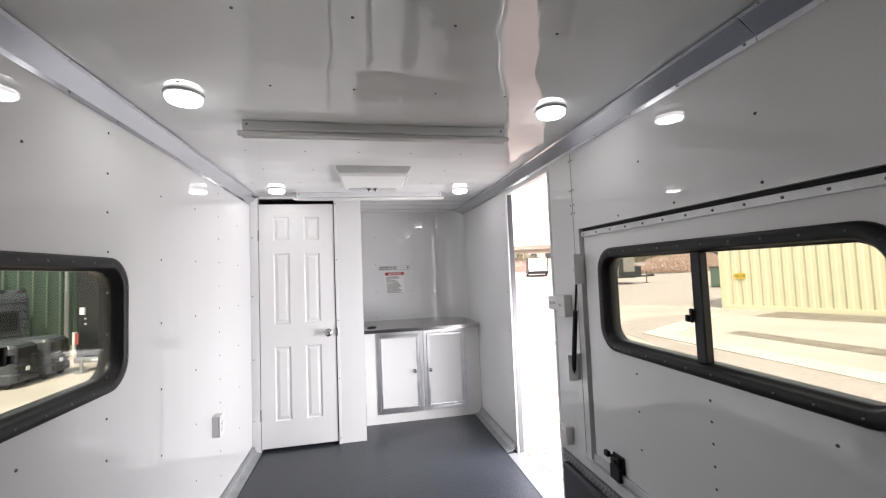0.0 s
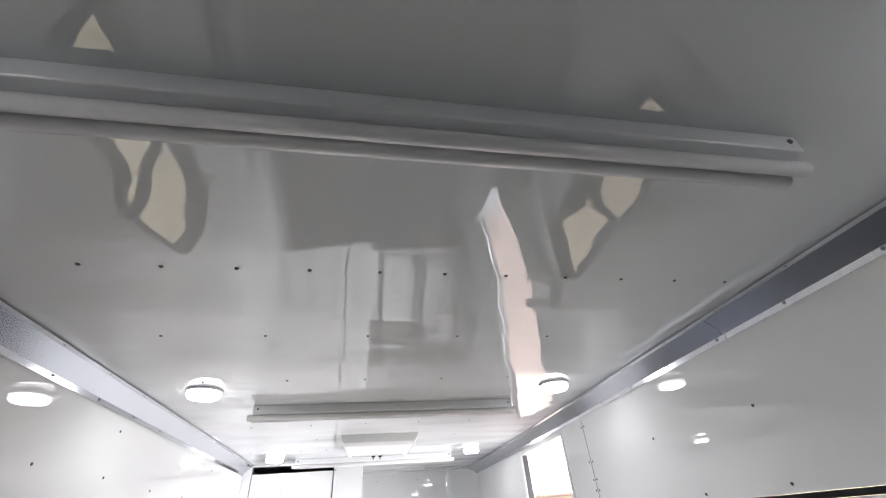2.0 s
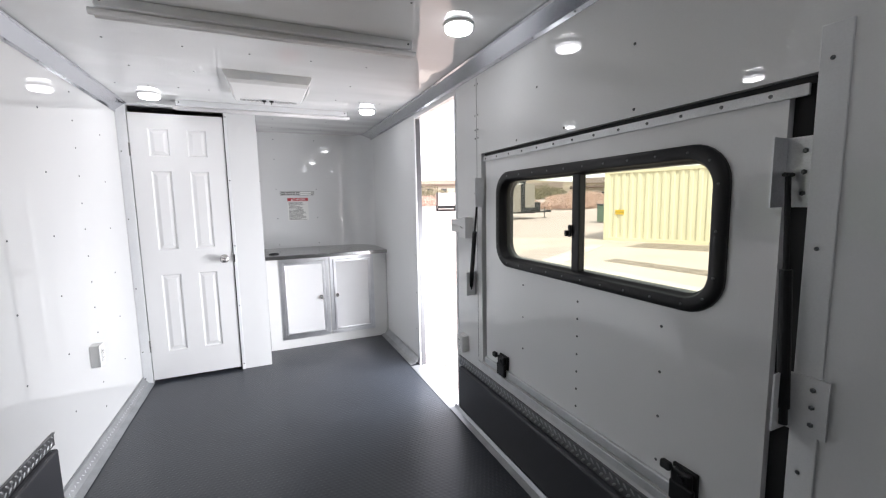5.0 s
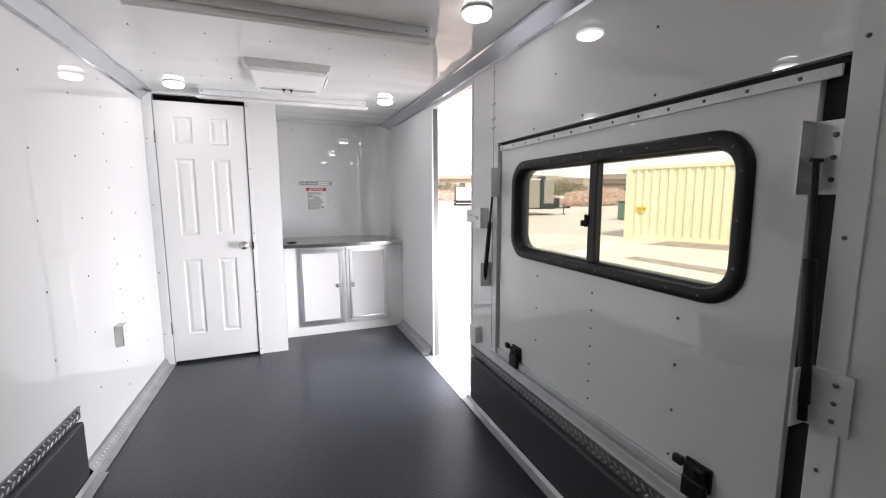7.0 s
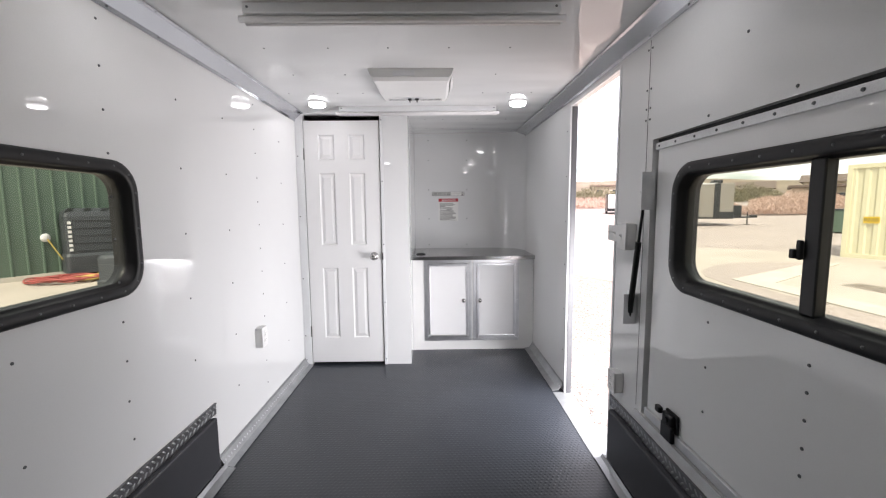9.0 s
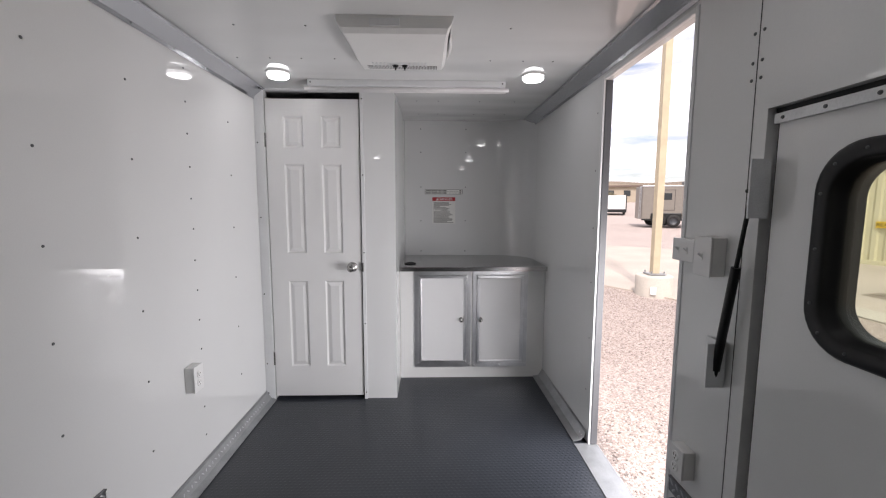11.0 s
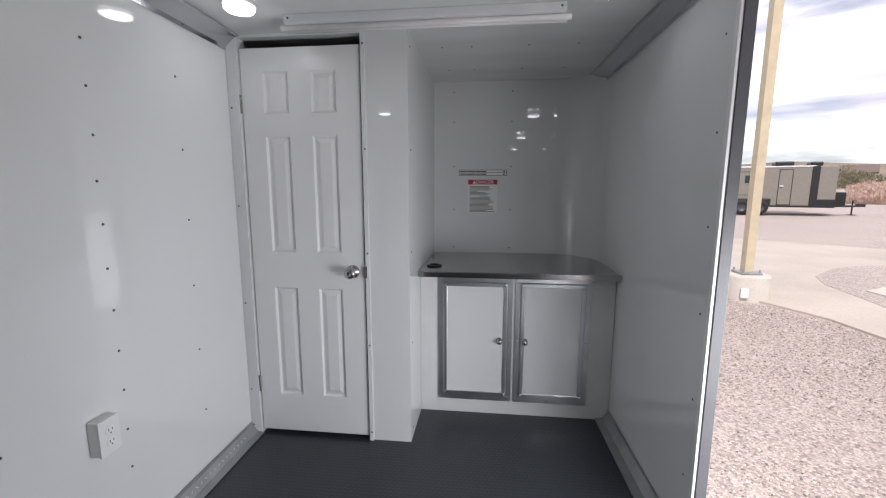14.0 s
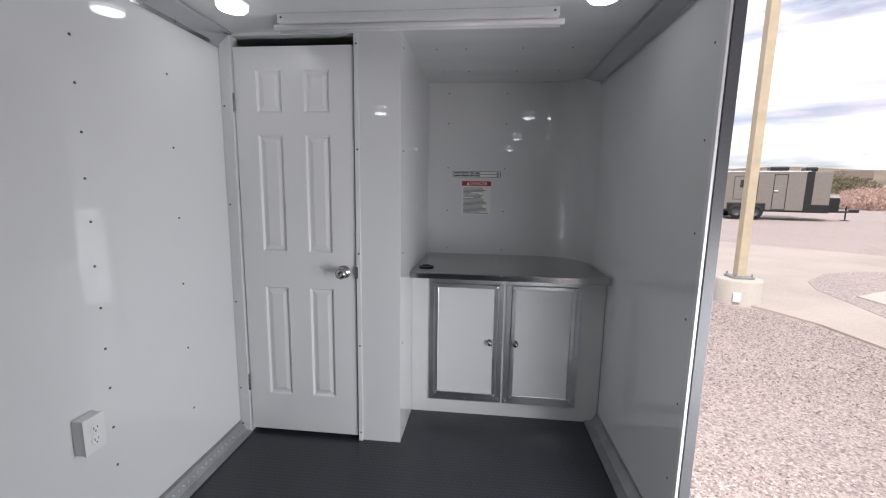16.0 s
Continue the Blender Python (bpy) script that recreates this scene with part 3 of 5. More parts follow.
# ---- coves, skirting, wheel wells ----
def strip(name, pts, y0, y1, mat, label, thick=0.003, lean=0.0):
    """A folded metal strip: the (x, z) line pulled along y."""
    bm = bmesh.new()
    a = [bm.verts.new((x, y0, z)) for x, z in pts]
    b = [bm.verts.new((x - lean, y1, z)) for x, z in pts]
    for i in range(len(pts) - 1):
        bm.faces.new((a[i], a[i + 1], b[i + 1], b[i]))
    bmesh.ops.recalc_face_normals(bm, faces=bm.faces[:])
    bmesh.ops.solidify(bm, geom=bm.faces[:], thickness=thick)
    return tagged(part(name, bm, mat), label, "trim", kind="structure")
COVE = [(0.003, 2.018), (0.005, 2.037), (0.060, 2.083), (0.074, 2.0872)]
strip("cove_trim", [(XL + a, z) for a, z in COVE], YB, YD - 0.001, COVE_ALU, "aluminium cove strip between wall and ceiling")
for y0, y1, lean in ((YB, 1.142, 0), (1.145, 3.24, 0), (3.24, YF - 0.06, NOSE)):
    strip("cove_trim", [(XR - a, z) for a, z in COVE], y0, y1, COVE_ALU, "aluminium cove strip between wall and ceiling", lean=lean)
DIAMOND = material("grey_tread_plate", (0.40, 0.41, 0.42), 0.4, metal=0.65, vary=0.12, scale=10, bump=0.06, bump_scale=300)
strip("floor_trim", [(XL + 0.003, 0.066), (XL + 0.006, 0.050), (XL + 0.034, 0.010), (XL + 0.072, 0.004)], 2.445, YD - 0.013, DIAMOND, "diamond plate cove strip along the floor")
strip("floor_trim", [(XL + 0.034, 0.030), (XL + 0.045, 0.010), (XL + 0.088, 0.004)], 0.0, 2.44, DIAMOND, "aluminium cove strip along the wheel well")
strip("floor_trim", [(XR - 0.003, 0.066), (XR - 0.006, 0.050), (XR - 0.034, 0.010), (XR - 0.078, 0.004)], ENTRY[1] + 0.03, CY, DIAMOND, "diamond plate cove strip along the floor", lean=0.013)
strip("floor_trim", [(XR - 0.034, 0.030), (XR - 0.045, 0.010), (XR - 0.078, 0.004)], 0.0, 2.473, DIAMOND, "aluminium cove strip along the wheel well")
strip("threshold", [(XR - 0.080, 0.004), (XR - 0.001, 0.005), (XR + WT, 0.003)], 2.476, ENTRY[1] + 0.008, DIAMOND, "bright aluminium threshold strip")
strip("threshold", [(XR + WT + 0.001, 0.003), (XR + WT + 0.003, -0.06)], ENTRY[0], ENTRY[1], ALU, "bright aluminium threshold edge")

stud = bmesh.new()
loops(stud, [[(dx * k, dy * k, h) for dx, dy in ((-0.012, -0.003), (0, -0.005), (0.012, -0.003), (0.012, 0.003), (0, 0.005), (-0.012, 0.003))] for k, h in ((1, 0), (0.5, 0.0022))], False)
stud.faces.new([v for v in stud.verts if v.co.z > 0.001])
# darker copy of the tread plate, shade put into its base colour
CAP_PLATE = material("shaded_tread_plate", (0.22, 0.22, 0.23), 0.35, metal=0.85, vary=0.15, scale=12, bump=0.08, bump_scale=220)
DIAMOND_STUD = mesh_of("tread", stud, ALU_DULL)
for sx, x, ye in ((1, XL, 2.44), (-1, XR, 2.47)):
    w = thing("wheel_well", "black rubber-lined wheel well with a diamond plate cap", "wheel well", "wheel wells")
    bm = bmesh.new()
    soft_box(bm, *sorted((x + sx * 0.002, x + sx * 0.034)), 0.05, ye - 0.035, 0.0305, 0.300, 0.010)
    part("lining", bm, RUBBER_DARK, w)
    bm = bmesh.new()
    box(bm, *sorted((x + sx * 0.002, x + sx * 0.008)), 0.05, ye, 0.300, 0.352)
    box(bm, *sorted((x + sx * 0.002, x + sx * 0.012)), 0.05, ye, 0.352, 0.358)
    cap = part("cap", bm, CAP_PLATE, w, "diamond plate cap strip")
    for i in range(56):
        for r in range(2):
            o = new("tread", DIAMOND_STUD)
            at(o, cap, pose(x + sx * 0.008, ye - 1.745 + i * 0.0312 + r * 0.0146, 0.315 + r * 0.024, 90, (45 if r else -45), sx * 90))
for sx, x, y0, y1, in ((1, XL, 2.47, 3.75), (-1, XR, 3.28, 4.12)):
    n = int((y1 - y0) / 0.03)
    me = bmesh.new()
    for i in range(n):
        t = bmesh.new()
        t.from_mesh(DIAMOND_STUD)
        join(me, t, pose(x + sx * 0.0215, y0 + i * 0.03, 0.0305, 0, sx * 55, 0) @ pose(0, 0, 0, 0, 0, 45 if i % 2 else -45))
    tagged(part("tread_pattern", me, ALU), "raised diamond tread on the cove strip", "tread", kind="stuff")

# ---- trim round the hatch and the entry ----
def trim_box(name, x0, x1, y0, y1, z0, z1, mat, label, r=0.002):
    bm = bmesh.new()
    soft_box(bm, x0, x1, y0, y1, z0, z1, r)
    return tagged(part(name, bm, mat), label, "trim", kind="structure")
trim_box("hatch_trim", XR - 0.006, XR - 0.0005, 0.638, 0.691, 0.38, 1.69, WHITE_TRIM, "white metal strip beside the hatch")
trim_box("hatch_trim", XR - 0.010, XR - 0.0005, 0.643, 2.22, 0.382, 0.414, RAIL, "satin metal sill under the hatch")
trim_box("entry_frame", XR - 0.004, XR + 0.006, ENTRY[1] - 0.002, ENTRY[1] + 0.021, 0.006, 2.008, WHITE_PAINT, "bright aluminium edge of the entry")
trim_box("entry_frame", XR - 0.004, XR + 0.012, ENTRY[0] - 0.016, ENTRY[0] + 0.004, 0.006, 2.008, WHITE_TRIM, "white metal edge of the entry")
trim_box("entry_frame", XR - 0.004, XR + 0.012, ENTRY[0] + 0.005, ENTRY[1] - 0.005, 1.988, 2.006, WHITE_TRIM, "white metal head of the entry")
trim_box("entry_seal", XR + 0.007, XR + WT - 0.001, ENTRY[1] - 0.006, ENTRY[1] - 0.0005, 0.006, 1.986, DARK_SEAL, "dark rubber seal of the entry")
trim_box("entry_seal", XR + 0.013, XR + WT - 0.001, ENTRY[0] + 0.0005, ENTRY[0] + 0.007, 0.006, 1.986, DARK_SEAL, "dark rubber seal of the entry")
trim_box("panel_seam", XR - 0.0012, XR - 0.0002, 2.219, 2.2215, 0.43, 2.01, BLACK_GAP, "thin seam between wall panels", 0.0003)
trim_box("panel_seam", XR - 0.0012, XR - 0.0002, 4.40, 4.402, 0.9, 2.08, WHITE_TRIM, "thin seam between wall panels", 0.0003)

# ---- screws of the panels ----
sm = bmesh.new()
lathe(sm, [(0.0049, 0), (0.0043, 0.002), (0.0024, 0.0029), (0.002, 0.0016), (0, 0.0016)], Matrix(), 10)
SCREW_MESH = mesh_of("screw", sm, SCREW, True)
def screw(parent, m):
    return at(new("screw", SCREW_MESH), parent, m)
def jit(a=0.004):
    return random.uniform(-a, a)
# seam columns carry a screw every 15 cm, the columns between them every 30 cm
for y in (0.76, 1.912, 3.068):
    for i in range(13):
        z = 1.968 - 0.1485 * i
        if z > 0.40 or y > 2.5:
            screw(wall_left, pose(XL, y + jit(), z + jit(), 0, 90, 0))
for y in (1.145, 1.527, 2.31, 2.695, 3.462):
    for i in range(6):
        z = 1.808 - 0.295 * i
        in_window = y < 2.03 and 0.99 < z < 1.54
        if not in_window and (z > 0.40 or y > 2.5):
            screw(wall_left, pose(XL, y + jit(), z + jit(), 0, 90, 0))
for y in (0.67, 1.172, 1.677):
    screw(wall_right, pose(XR, y, 1.823, 0, -90, 0))
for y in (1.168, 1.50, 1.83):
    screw(wall_right, pose(XR, y, 1.622, 0, -90, 0))
for z in (1.976, 1.813, 1.735, 1.689):
    screw(wall_right, pose(XR, 2.205, z, 0, -90, 0))
    screw(wall_right, pose(XR, 2.237, z, 0, -90, 0))
for z in (1.62, 1.222, 0.70):
    screw(wall_right, pose(XR - 0.006, 0.668, z, 0, -90, 0))
for y in (3.292, 3.70, 4.125, 4.42):
    for i in range(6):
        z = 1.84 - 0.308 * i
        if z > 0.95 or y < 4.1:
            screw(wall_right, pose(XR, y + jit(0.008), z + jit(), 0, -90, 0))
hatch_ob = bpy.data.objects["serving_hatch"]
for y, zs in ((1.79, (0.938, 0.780, 0.622)), (1.418, (0.938, 0.868, 0.796, 0.722, 0.649, 0.576, 0.503)), (1.046, (0.941, 0.793, 0.645, 0.497))):
    for z in zs:
        screw(hatch_ob, pose(0, y, z, 0, -90, 0))
for x in (0.605, 1.008, 1.375):
    for z in (2.02, 1.817, 1.510, 1.206, 0.93):
        screw(wall_front, pose(x, YF, z, 90))
for z in (2.027, 1.542, 1.027, 0.54, 0.05):
    screw(wall_closet, pose(0.250, YD - 0.0125, z, 90))
    screw(wall_closet, pose(PX, YD + 0.06, z, 0, 90, 0))
    screw(wall_closet, pose(XL + 0.016, YD - 0.0125, z - 0.28 if z > 0.3 else z, 90))
for i in range(13):
    screw(ceiling, pose(-0.29 + i * 0.156 + jit(), 0.917, ZC, 180))
for y in (1.292, 1.72, 2.50, 2.89, 3.272):
    for i in range(6 if y < 3 else 11):
        x = -0.41 + i * 0.292 if y < 3 else -0.278 + i * 0.161
        if not (0.3 < x < 0.88 and 2.6 < y < 3.45):
            screw(ceiling, pose(x + random.uniform(-0.01, 0.01), y, ZC, 180))
for y in (4.095, 4.508):
    for x in (0.595, 0.752, 1.048, 1.30):
        screw(ceiling, pose(x, y, ZC, 180))
for y in np.arange(0.3, 4.4, 0.26):
    screw(ceiling, pose(XR - 0.067, y, 2.0842, 180))
    screw(wall_right, pose(XR - 0.0072, y + 0.1, 2.030, 0, -90, 0))
    if y < 3.6:
        screw(ceiling, pose(XL + 0.067, y, 2.0842, 180))
        screw(wall_left, pose(XL + 0.0072, y + 0.1, 2.030, 0, 90, 0))

# ---- boxes on the walls ----
def outlet_box(at_m, w, hgt, d, kind, label):
    """A surface box: local x along the wall, z up, front towards -y."""
    g = tagged(new(kind), label, "outlet" if "outlet" in kind else "switch")
    g.matrix_world = at_m
    bm = bmesh.new()
    soft_box(bm, -w / 2, w / 2, -d + 0.006, -0.0005, -hgt / 2, hgt / 2, 0.003)
    part("box", bm, WHITE_PLASTIC, g)
    bm = bmesh.new()
    soft_box(bm, -w / 2 - 0.002, w / 2 + 0.002, -d, -d + 0.005, -hgt / 2 - 0.002, hgt / 2 + 0.002, 0.0022)
    part("cover_plate", bm, WHITE_PAINT, g)
    if "outlet" in kind:
        for z in (0.02, -0.02):
            bm = bmesh.new()
            lathe(bm, [(0.017, 0), (0.017, 0.002), (0.015, 0.003), (0, 0.003)], pose(0, -d, z, 90), 20)
            sck = part("socket", bm, WHITE_PLASTIC, g)
            for dx, hh in ((-0.0065, 0.0045), (0.0065, 0.0038)):
                bm = bmesh.new()
                box(bm, dx - 0.0012, dx + 0.0012, -d - 0.0037, -d - 0.003, z + 0.003 - hh, z + 0.003 + hh)
                part("slot", bm, INK, sck)
            bm = bmesh.new()
            cyl(bm, (0, -d - 0.0036, z - 0.009), (0, -d - 0.003, z - 0.009), 0.0028, 10)
            part("slot", bm, INK, sck)
    else:
        for x in ((-0.023, 0.023) if w > 0.09 else (0,)):
            bm = bmesh.new()
            soft_box(bm, x - 0.005, x + 0.005, -d - 0.002, -d, -0.012, 0.012, 0.001)
            cyl(bm, (x, -d, 0.0), (x, -d - 0.014, 0.009), 0.004, 10, 0.003)
            part("toggle", bm, WHITE_PAINT, g)
    return g
outlet_box(pose(XL, 2.961, 0.530, 0, 0, 90), 0.072, 0.122, 0.046, "wall_outlet", "white surface-mounted double outlet on the glossy wall")
outlet_box(pose(XR, 2.385, 0.470, 0, 0, -90), 0.072, 0.100, 0.046, "wall_outlet", "white surface-mounted outlet beside the entry")
outlet_box(pose(XR, 2.428, 1.198, 0, 0, -90), 0.110, 0.072, 0.042, "light_switch", "white double toggle switch plate beside the entry")
outlet_box(pose(XR, 2.318, 1.190, 0, 0, -90), 0.076, 0.118, 0.050, "light_switch", "white surface-mounted toggle switch box")
outlet_box(pose(XR, 4.385, 1.24, 0, 0, -90), 0.072, 0.118, 0.012, "wall_outlet", "white wall outlet beside the counter")

# ---- ceiling air unit ----
AIR_Y = 2.785
GRILLE_SHADE = material("grille_gap_shade", (0.22, 0.21, 0.20), 0.7, vary=0.1)
def air_unit():
    g = thing("ceiling_air_unit", "white ceiling air conditioner with grille and two knobs", "air conditioner", at=(0.558, AIR_Y, ZC))
    bm = bmesh.new()
    W, L = 0.240, 0.62
    secs = [(0.0, W - 0.005, 0.0, 0), (0.004, W - 0.008, -0.046, 0), (0.022, W - 0.014, -0.063, 0), (0.10, W - 0.020, -0.066, 0), (0.42, W - 0.022, -0.064, 0), (L - 0.05, W - 0.026, -0.058, 0), (L - 0.01, W - 0.034, -0.044, 0), (L, W - 0.04, -0.02, 0), (L, W - 0.04, 0.0, 0)]
    rows = []
    for y, hw, z, _ in secs:
        e = min(0.020, -z) if z < 0 else 0
        rows.append([bm.verts.new(p) for p in ((-hw - 0.02 * (z < 0) * 0, y, 0.0 if z == 0 else -0.0005), (-hw + e * 0.2, y, z + e), (-hw + e, y, z), (hw - e, y, z), (hw - e * 0.2, y, z + e), (hw, y, 0.0 if z == 0 else -0.0005))])
    for a, b in zip(rows, rows[1:]):
        for i in range(5):
            bm.faces.new((a[i], a[i + 1], b[i + 1], b[i]))
    bmesh.ops.remove_doubles(bm, verts=bm.verts[:], dist=1e-4)
    bmesh.ops.recalc_face_normals(bm, faces=bm.faces[:])
    part("shroud", bm, WHITE_PLASTIC, g)
    bm = bmesh.new()
    soft_box(bm, -0.10, 0.02, -0.003, 0.006, -0.040, -0.012, 0.001)
    part("air_outlet", bm, WHITE_TRIM, g, "grey slotted outlet")
    def on(y):
        return -0.064 + (y - 0.42) * 0.006 / 0.15
    for i in range(12):
        x = -0.135 + i * 0.0185 if i < 5 else 0.045 + (i - 5) * 0.0185
        if i > 9:
            continue
        bm = bmesh.new()
        soft_box(bm, x - 0.004, x + 0.004, 0.415, 0.475, on(0.445) - 0.004, on(0.445) + 0.004, 0.001)
        part("louvre", bm, WHITE_TRIM, g)
    bm = bmesh.new()
    soft_box(bm, -0.052, 0.036, 0.418, 0.475, on(0.445) - 0.006, on(0.445) + 0.004, 0.002)
    part("control_panel", bm, WHITE_TRIM, g)
    for x in (-0.030, 0.015):
        bm = bmesh.new()
        lathe(bm, [(0.0, 0), (0.015, 0), (0.015, 0.004), (0.011, 0.006), (0.010, 0.010), (0, 0.010)], pose(x, 0.447, on(0.447) - 0.005, 180), 18)
        soft_box(bm, x - 0.003, x + 0.003, 0.436, 0.458, on(0.447) - 0.028, on(0.447) - 0.014, 0.001)
        part("knob", bm, BLACK, g, "black control knob")
    def sloped(bm, x0, x1, y0, y1, t):
        v = [bm.verts.new((x, y, on(y) - d)) for d in (t, -0.002) for x, y in ((x0, y0), (x1, y0), (x1, y1), (x0, y1))]
        for f in ((3, 2, 1, 0), (4, 5, 6, 7), (0, 1, 5, 4), (1, 2, 6, 5), (2, 3, 7, 6), (3, 0, 4, 7)):
            bm.faces.new([v[k] for k in f])
        bmesh.ops.recalc_face_normals(bm, faces=bm.faces[:])
    # flat grey plate darkens the gaps between the ribs in place of shade
    bm = bmesh.new()
    sloped(bm, -0.170, 0.172, 0.480, 0.550, 0.0008)
    part("grille_backing", bm, GRILLE_SHADE, g, "grey plate for the shade between the grille ribs")
    for i in range(44):
        bm = bmesh.new()
        x = -0.165 + i * 0.0077
        sloped(bm, x - 0.0016, x + 0.0016, 0.482, 0.548, 0.0045)
        o = part("grille_rib", bm, WHITE_TRIM, g)
    bm = bmesh.new()
    loops(bm, [[(0.222 + dx, 0.12 + 0.32 * t, -0.05 + 0.004 * math.sin(t * 3) + dz) for dx, dz in ((0.0, 0.0), (0.012 * math.sin(math.pi * t) + 0.004, 0.012), (0.012 * math.sin(math.pi * t) + 0.004, 0.046), (0.0, 0.046))] for t in (i / 12 for i in range(13))], False)
    part("side_fin", bm, WHITE_PAINT, g, "", True)
    g.scale.y = 0.82
    return g
air_unit()

# ---- stickers on the front wall ----
def text_mesh(txt, size):
    c = bpy.data.curves.new("lettering", "FONT")
    c.body, c.size, c.align_x, c.align_y, c.extrude = txt, size, "CENTER", "CENTER", 0.0003
    o = new("lettering", c)
    bpy.context.view_layer.update()
    me = bpy.data.meshes.new_from_object(o.evaluated_get(bpy.context.evaluated_depsgraph_get()))
    bpy.data.objects.remove(o)
    return me
def plate(x0, x1, z0, z1, y, mat, name, parent, t=0.0006):
    bm = bmesh.new()
    box(bm, x0, x1, y - t, y, z0, z1)
    return part(name, bm, mat, parent)
def letters(txt, size, m, mat, parent):
    me = text_mesh(txt, size)
    me.materials.clear()
    me.materials.append(mat)
    return at(new("lettering", me), parent, m)
s = thing("warning_sticker", "white warning sticker with a red heading", "sticker", at=(0.708, YF - 0.0005, 1.181))
s.scale = (0.925, 1.0, 0.985)
plate(0, 0.225, 0, 0.205, 0, PAPER, "backing", s)
plate(0, 0.225, 0.207, 0.241, 0, RED, "heading", s)
letters("DANGER", 0.034, pose(0.128, -0.0016, 0.2235, 90), WHITE_INK, s)
bm = bmesh.new()
bm.faces.new([bm.verts.new(p) for p in ((0.036, -0.0014, 0.212), (0.060, -0.0014, 0.212), (0.048, -0.0014, 0.236))])
part("warning_triangle", bm, WHITE_INK, s)
z = 0.195
for i in range(22):
    w = random.uniform(0.12, 0.195)
    if i in (4, 8):
        w = 0.06
    plate(0.012 if i != 8 else 0.09, (0.012 if i != 8 else 0.09) + w, z - 0.0045, z - 0.0008, -0.0008, INK, "text_bar", s, 0.0003)
    z -= 0.0087
s = thing("capacity_sticker", "white capacity sticker with a black border", "sticker", at=(0.641, YF - 0.0005, 1.446))
plate(0, 0.34, 0, 0.042, 0, INK, "border", s)
for z0 in (0.003, 0.0225):
    plate(0.004, 0.336, z0, z0 + 0.0165, -0.0008, PAPER, "row", s, 0.0003)
    for x0, x1 in ((0.010, 0.055), (0.060, 0.115), (0.120, 0.150), (0.155, 0.195), (0.312, 0.328)):
        plate(x0, x1, z0 + 0.004, z0 + 0.012, -0.0012, INK, "text_bar", s, 0.0003)

# ---- studs of the rubber floor ----
def stud_field():
    px, py = 0.0235, 0.0204
    base = [(0.0078 * math.cos(radians(60 * k)), 0.0078 * math.sin(radians(60 * k))) for k in range(6)]
    verts, faces = [], []
    j = 0
    y = 0.75
    while y < CY - 0.02:
        x = XL + 0.10 + (px / 2 if j % 2 else 0)
        while x < XR - 0.085:
            if not (y > YD - 0.02 and x < PX + 0.015):
                n = len(verts)
                verts += [(x + a, y + b, 0.0) for a, b in base] + [(x + 0.72 * a, y + 0.72 * b, 0.0006) for a, b in base]
                faces += [(n + k, n + (k + 1) % 6, n + 6 + (k + 1) % 6, n + 6 + k) for k in range(6)]
                faces.append(tuple(n + 6 + k for k in range(6)))
            x += px
        y += py
        j += 1
    me = bpy.data.meshes.new("floor_studs")
    me.from_pydata(verts, [], faces)
    me.materials.append(RUBBER)
    return tagged(new("floor_studs", me), "low hexagonal studs moulded into the rubber floor", "studs", kind="stuff")
stud_field()

# ---- outside ----
CONCRETE = material("pale_concrete", (0.48, 0.42, 0.365), 0.85, vary=0.10, scale=0.7, bump=0.3, bump_scale=30, dist=0.005)
KERB = material("kerb_concrete", (0.55, 0.51, 0.45), 0.85, vary=0.08, scale=1.5, bump=0.3, bump_scale=40, dist=0.004)
CREAM = material("cream_container_paint", (0.66, 0.62, 0.44), 0.45, vary=0.02, scale=2.0)
GREEN = material("green_metal_siding", (0.095, 0.140, 0.105), 0.5, vary=0.025, scale=1.0)
POLE = material("cream_steel_pole", (0.55, 0.47, 0.33), 0.5, vary=0.08)
SLATE = material("taupe_trailer_skin", (0.22, 0.20, 0.175), 0.4, vary=0.05)
DARK = material("dark_grey_plastic", (0.052, 0.058, 0.066), 0.45, vary=0.04)
DARKER = material("black_trailer_skin", (0.014, 0.015, 0.016), 0.3, vary=0.1)
TYRE = material("tyre_rubber", (0.02, 0.02, 0.02), 0.8, vary=0.1)
HILL = material("dry_hill", (0.22, 0.17, 0.12), 0.95, vary=0.3, scale=0.02)
TWIG = material("red_willow_twigs", (0.56, 0.40, 0.33), 0.9, vary=0.3, scale=3)
SAGE = material("olive_leaves", (0.20, 0.18, 0.11), 0.9, vary=0.3, scale=2)
TAN = material("tan_stucco", (0.42, 0.36, 0.28), 0.9, vary=0.08)
ROOF = material("brown_roof", (0.16, 0.12, 0.10), 0.9, vary=0.15)
PANE = material("dark_far_pane", (0.03, 0.035, 0.04), 0.15)
HOSE_RED = material("red_hose", (0.38, 0.085, 0.075), 0.6, vary=0.2)
HOSE_YELLOW = material("yellow_cord", (0.58, 0.44, 0.12), 0.6, vary=0.15)
SIGN = material("yellow_sign", (0.75, 0.50, 0.03), 0.5)
WHITE = material("white_far_paint", (0.70, 0.70, 0.70), 0.5)


